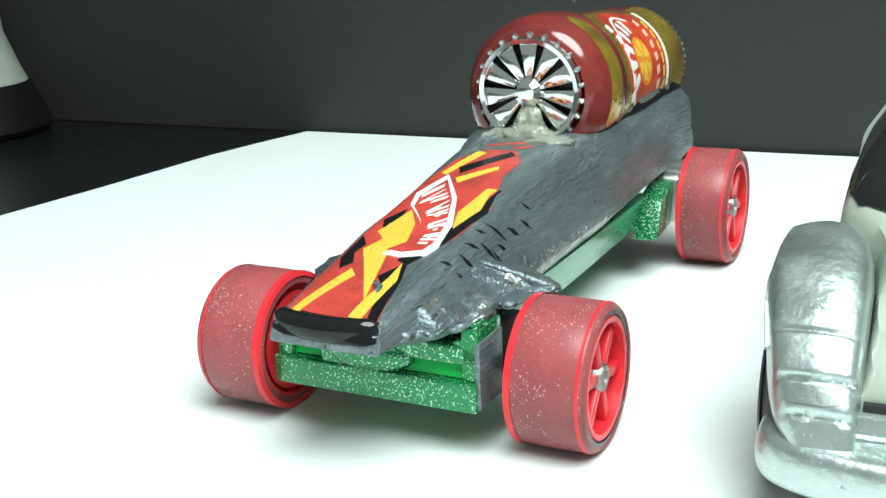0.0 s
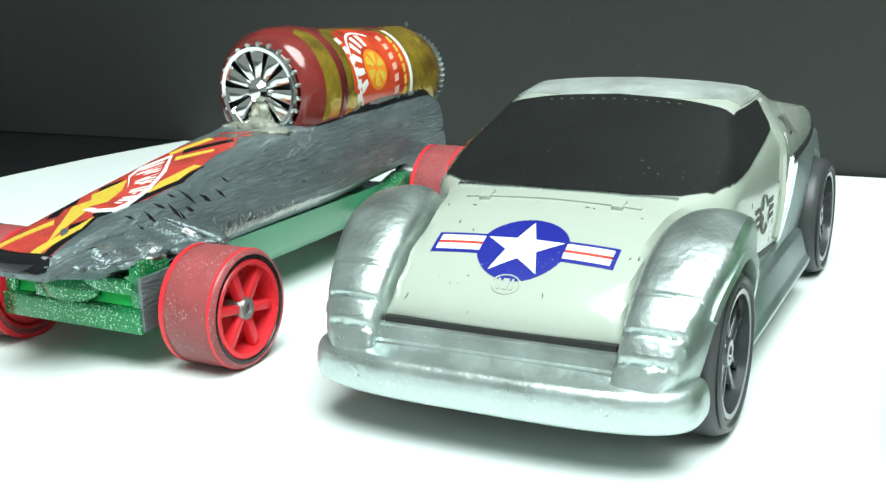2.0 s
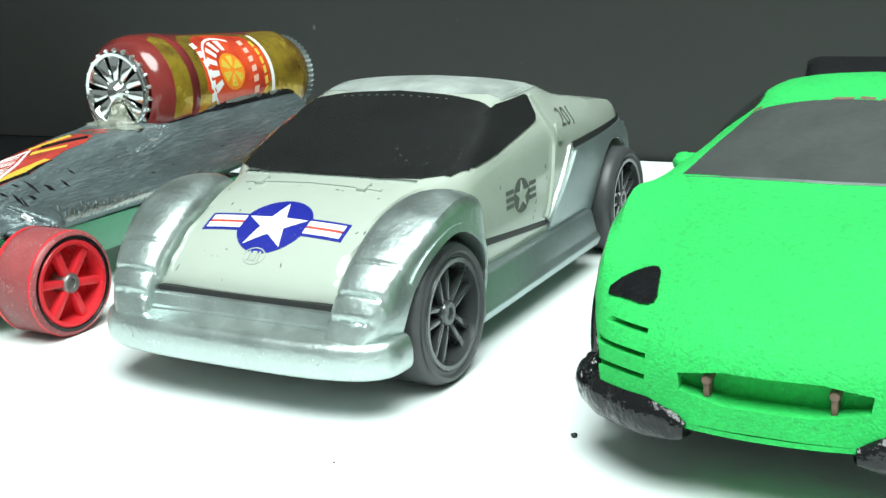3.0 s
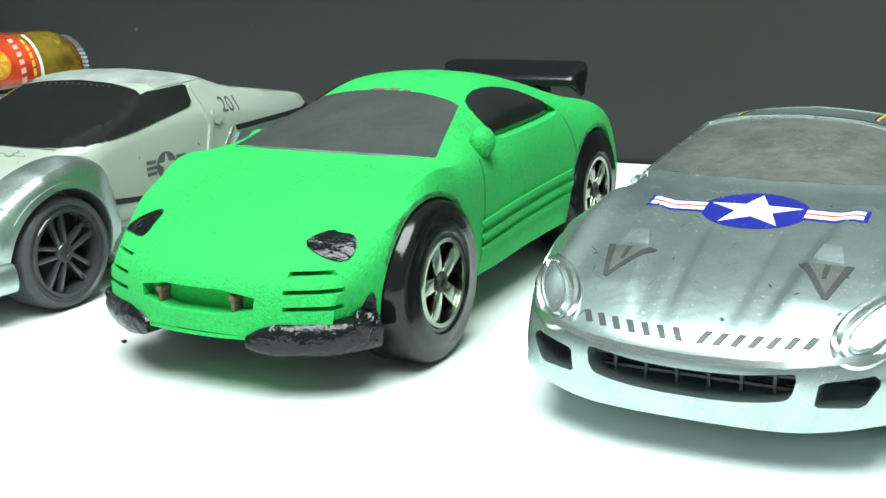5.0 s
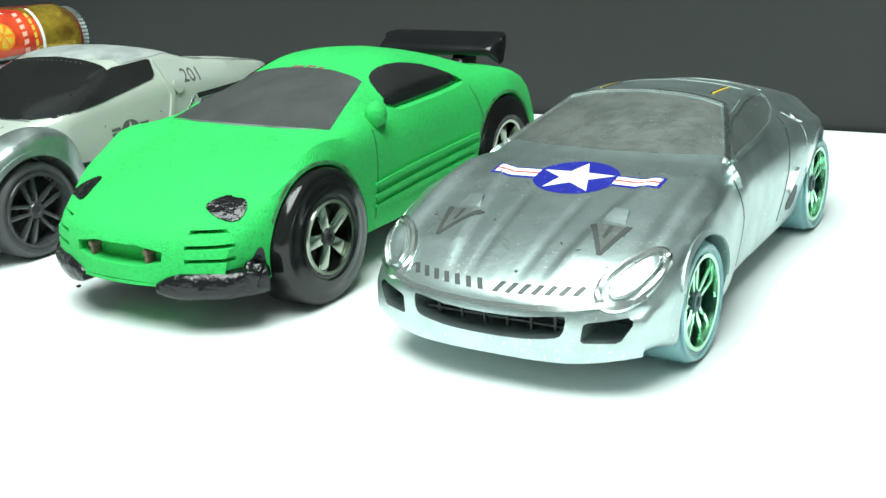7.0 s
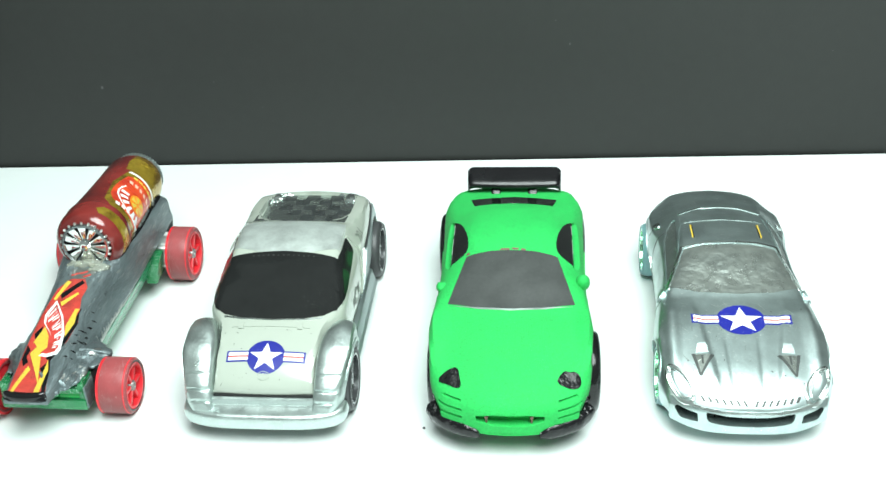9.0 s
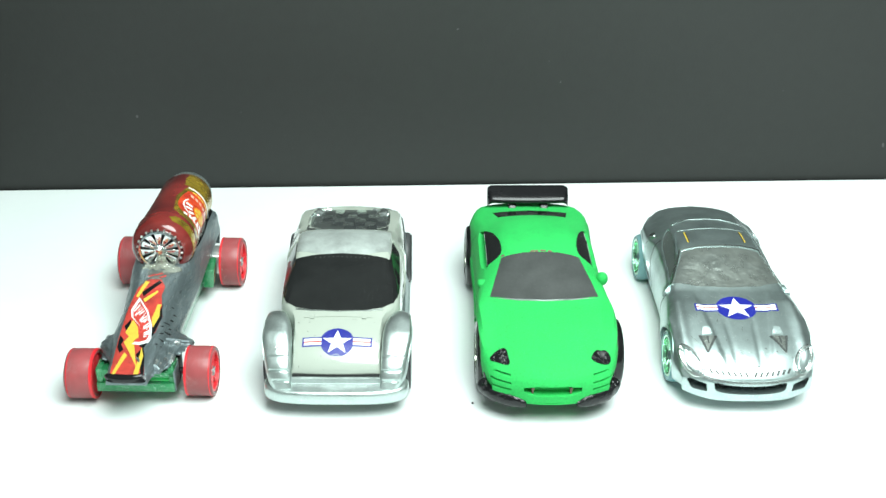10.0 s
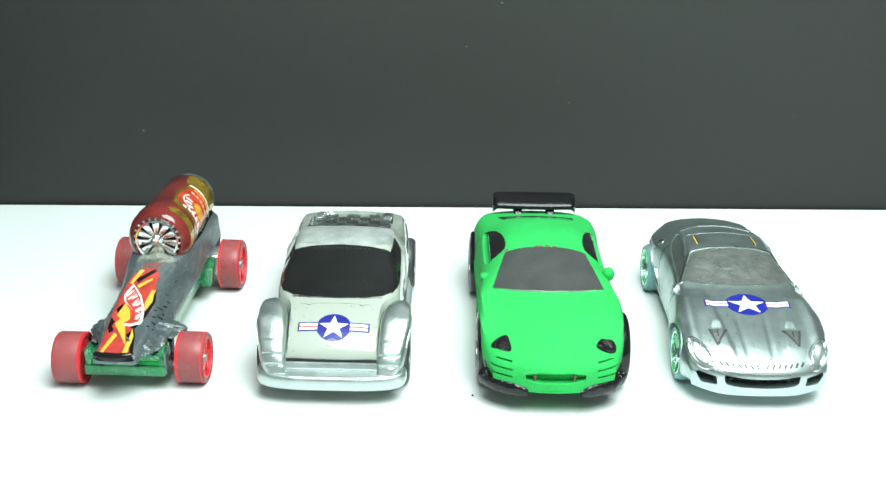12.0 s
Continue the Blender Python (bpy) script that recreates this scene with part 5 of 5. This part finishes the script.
    for x0, x1, z in ((7.0, 8.3, 9.2), (-8.3, -7.0, 8.7)):
        part("end_plate", box(x0, x1, 0.6, 4.6, 4.0, z + 0.5, 0.15), GREENPLASTIC, base)
    part("cut_end", box(8.1, 8.5, 0.4, 4.4, 3.95, 8.9, 0.1), GRINDMETAL, base, "bare ground metal end face")
    keel = grid_mesh([[(x * k, y, z) for x, z in ((-6.6, 8.4), (-6.2, 5.6), (-4.6, 3.9), (4.6, 3.9), (6.2, 5.6), (6.6, 8.4))] for y, k in ((4.6, 0.6), (12, 0.95), (20, 1.0), (40, 1.05), (46, 1.05))])
    part("keel", keel, GREENCLEAR, base, "pale clear green keel")
    for k in (1, -1):
        part("rear_bracket", prism([(42.0, 4.6), (47.5, 5.0), (48.5, 9.4), (44.0, 8.2)], "x", *sorted((k * 6.4, k * 8.9)), 0.15), GREENPLASTIC, base)
        part("axle_carrier", prism([(48.0, 5.0), (52.5, 4.6), (54.5, 7.5), (52.0, 11.0), (48.6, 9.6)], "x", *sorted((k * 6.6, k * 9.4)), 0.3), BRUSHED, car, "bare metal rear axle carrier")
        part("front_carrier", prism([(4.2, 3.6), (8.2, 3.8), (8.4, 8.8), (4.4, 9.0)], "x", *sorted((k * 6.8, k * 8.4)), 0.2), DARKIRON, car)
    axle(car, 5.9, 5.4, 13)
    axle(car, 52.6, 6.0, 13)
    front = wheel_meshes("drag", 5.4, 5.7, 4.5, 6, REDTYRE, REDPLASTIC, SPECKLE, 0.9, REDPLASTIC, 0.5, edge=0.35)
    rear = wheel_meshes("drag_rear", 6.0, 5.0, 4.95, 6, REDTYRE, REDPLASTIC, SPECKLE, 0.9, REDPLASTIC, 0.5, edge=0.35)
    band = lathe([(-0.05, 4.55), (0.04, 4.6), (0.04, 4.95), (-0.2, 5.0)], 48)
    band_mesh = mesh_of("sidewall_band", band, BLACKINK)
    for x, y, k, w, z in ((15.8, 5.9, 1, front, 5.4), (-14.9, 4.5, -1, front, 5.4), (14.6, 52.6, 1, rear, 6.0), (-15.4, 52.6, -1, rear, 6.0)):
        wheel = set_wheel(car, w, x, y, z, k, 20)
        if w is front:
            part("sidewall_band", band_mesh, None, wheel)
        ridge = lathe([(-w["width"] + 0.1, w["radius"] - 0.5), (-w["width"] - 0.12, w["radius"] - 0.35), (-w["width"], w["radius"] + 0.06), (-w["width"] + 0.5, w["radius"] + 0.05)], 48)
        part("tyre_edge", ridge, REDPLASTIC, wheel, "bright red tyre edge")
        rimmed = lathe([(-0.55, w["radius"] + 0.05), (-0.35, w["radius"] + 0.03), (-0.08, w["radius"] - 0.25), (0.03, w["radius"] - 0.5)], 48)
        part("tyre_edge", rimmed, REDPLASTIC, wheel, "bright red tyre edge")
    # drinks can
    cz, r = 20.7, 6.5
    can_bm = lathe([(31.7, 5.0), (31.3, 5.25), (31.4, 5.7), (32.0, 6.3), (33.0, 6.9), (34.4, 7.15), (37.0, 7.1), (44, 6.75), (54, r), (60.8, r), (63.1, 5.8), (63.9, 5.3), (63.9, 0)], 72, "y", (0, 0, cz))
    ct = tree_of(can_bm)
    tip = pose(0, 32 * MM, cz * MM) @ pose(0, 0, 0, -2.4) @ pose(0, -32 * MM, -cz * MM)
    can = part("can", can_bm, REDCAN, car, "clear red drinks can with gold foil", at=tip)

    def ringband(y0, y1, rb, mat, lift, label=""):
        n = 6
        part("band", lathe([(y0, rb - 0.1)] + [(y0 + (y1 - y0) * i / n, rb + lift * math.sin(math.pi * min(1, 0.1 + 0.8 * i / n))) for i in range(n + 1)] + [(y1, rb - 0.1)], 72, "y", (0, 0, cz)), mat, can, label)
    side = (Vector((53, 0, 28.2 + cz)), Vector((0, 1, 0)), Vector((-0.4695, 0, 0.8829)), Vector((-0.8829, 0, -0.4695)))

    def lab(pts, mat, lift, name="label_mark", label=""):
        part(name, patch(ct, pts, side, lift, 0.02, 0.7), mat, can, label)
    lab([(33.6, -5.6), (36.6, -5.4), (36.4, 4.2), (35.2, 5.2), (33.8, 4.4)], GOLDFOIL, 0.05, "foil", "crinkled gold foil")
    ringband(36.6, 38.0, 7.08, REDCAN, 0.12)
    lab([(38.0, -5.6), (55.0, -5.4), (54.6, 4.2), (48, 5.4), (40, 5.0), (38.3, 3.6)], GOLDFOIL, 0.04, "foil", "crinkled gold foil")
    lab(rounded([(39.6, -5.2), (53.2, -5.2), (53.4, 3.6), (47, 4.9), (41.6, 4.6), (39.8, 2.0)], 1), LABELRED, 0.07, "label", "orange-red printed label")
    lab([(54.6, -5.3), (62.6, -5.2), (62.4, 4.6), (58.5, 5.2), (54.8, 4.9)], GOLDFOIL, 0.05, "foil", "dull gold foil end")
    # white arcs, bars for the writing, orange wheel
    def arc(cx, cy, r0, r1, a0, a1, n=12):
        return [(cx + r1 * math.cos(radians(a0 + (a1 - a0) * i / n)), cy + r1 * math.sin(radians(a0 + (a1 - a0) * i / n))) for i in range(n + 1)] + [(cx + r0 * math.cos(radians(a1 + (a0 - a1) * i / n)), cy + r0 * math.sin(radians(a1 + (a0 - a1) * i / n))) for i in range(n + 1)]
    lab(arc(45.4, -1.2, 4.9, 5.2, 60, 245), WHITE, 0.09)
    for g in (88, 112, 136, 160, 184, 208):
        lab(arc(45.4, -1.2, 2.9, 4.6, g - 6, g + 6, 3), WHITE, 0.09)
    for i in range(6):
        lab([(39.9 + 0.12 * i, 3.0 - i * 1.35), (40.8 + 0.12 * i, 3.2 - i * 1.35), (40.8 + 0.12 * i, 2.3 - i * 1.35), (39.9 + 0.12 * i, 2.1 - i * 1.35)], WHITE, 0.09)
        lab([(49.6, 3.0 - i * 1.3), (50.6, 3.2 - i * 1.3), (50.5, 2.4 - i * 1.3), (49.5, 2.2 - i * 1.3)], PALEPINK, 0.09)
        lab([(52.0, 2.8 - i * 1.3), (52.6, 3.0 - i * 1.3), (52.6, 2.0 - i * 1.3), (52.0, 1.8 - i * 1.3)], YELLOW, 0.09)
    lab(arc(45.4, -1.2, 0.0, 2.4, 0, 359, 30)[:31], ORANGE, 0.1)
    for g in range(0, 360, 60):
        lab(arc(45.4, -1.2, 0.5, 2.0, g + 8, g + 44, 5), YELLOW, 0.12)
    lab([(53.5, 4.2), (54.1, 4.0), (54.2, -4.8), (53.6, -5.0)], WHITE, 0.09)
    # ridged ends
    rr = [[], []]
    for i in range(96):
        g = 2 * math.pi * i / 96
        q = 5.35 if i % 2 else 5.7
        for k, y in enumerate((63.5, 64.8)):
            rr[k].append((q * math.cos(g), y, cz + q * math.sin(g)))
    part("can_end", grid_mesh(rr), PEWTER, can, "ridged silver can end")
    # chrome wheel as the can's front
    fz = 21.1
    fan = part("fan_ring", lathe([(31.8, 4.9), (31.0, 5.0), (30.6, 4.8), (30.7, 4.4), (31.5, 4.25), (32.4, 4.25)], 64, "y", (0, 0, fz)), CHROME, car, "chrome spoked wheel glued on as a turbine")
    part("fan_back", lathe([(32.0, 0), (32.0, 5.2), (33.4, 5.2)], 48, "y", (0, 0, fz)), DARKIRON, fan)
    bead = mesh_of("bead", blob((0, 0, 5.12), (0.28, 0.5, 0.28), 0.2, 2.0, 1), CHROMEWORN)
    for i in range(22):
        part("bead", bead, None, fan, at=pose(0, 31.3 * MM, fz * MM, 0, 360 / 22 * i, 0))
    spoke = mesh_of("fan_spoke", prism([(-0.3, 1.0), (0.3, 1.0), (0.92, 4.35), (-0.92, 4.35)], "y", -0.4, 0.3, 0.2), CHROME)
    for i in range(11):
        part("fan_spoke", spoke, None, fan, at=pose(0, 31.3 * MM, fz * MM, 0, 360 / 11 * i, 0))
    part("fan_hub", lathe([(30.0, 0), (30.1, 0.8), (30.6, 1.35), (31.6, 1.5), (31.8, 0.8)], 12, "y", (0, 0, fz)), CHROME, fan, sharp=15)
    # glue
    for i, (c, sz) in enumerate((((0, 30.0, 17.2), (2.6, 1.3, 1.0)), ((2.4, 29.2, 17.0), (2.4, 1.6, 0.45)), ((-2.4, 30.0, 17.0), (1.8, 1.2, 0.7)), ((0.2, 30.6, 18.4), (1.3, 0.6, 1.4)), ((3.6, 27.8, 16.6), (0.9, 1.9, 0.3)))):
        part("glue", blob(c, sz, 0.5, i * 3.1), GLUE, car, "lumpy clear glue")
    # Ragged black strip on the body along the can, with paler streaks.
    ragged = random.Random(21)
    top = [(58.6 - i * 0.85, 18.5 + ragged.uniform(-0.5, 0.35)) for i in range(31)]
    part("filler", patch(tree, [(32.8, 17.2), (40, 17.6), (50, 17.7), (58.6, 17.6)] + top, RIGHT, 0.1, 0.2, 0.6), BLACKPAINT, car, "ragged black strip along the can")
    for y0, y1, z in ((34.0, 37.5, 17.9), (38.5, 41.0, 18.0), (43.0, 50.5, 18.3), (52.5, 54.5, 18.2)):
        part("scuff", patch(tree, rounded([(y0, z - 0.3), (y1, z - 0.1), (y1 + 0.4, z + 0.4), (y0 + 0.6, z + 0.2)], 1), RIGHT, 0.16, 0.05, 0.6), SCUFFED, car)


build_dragster()
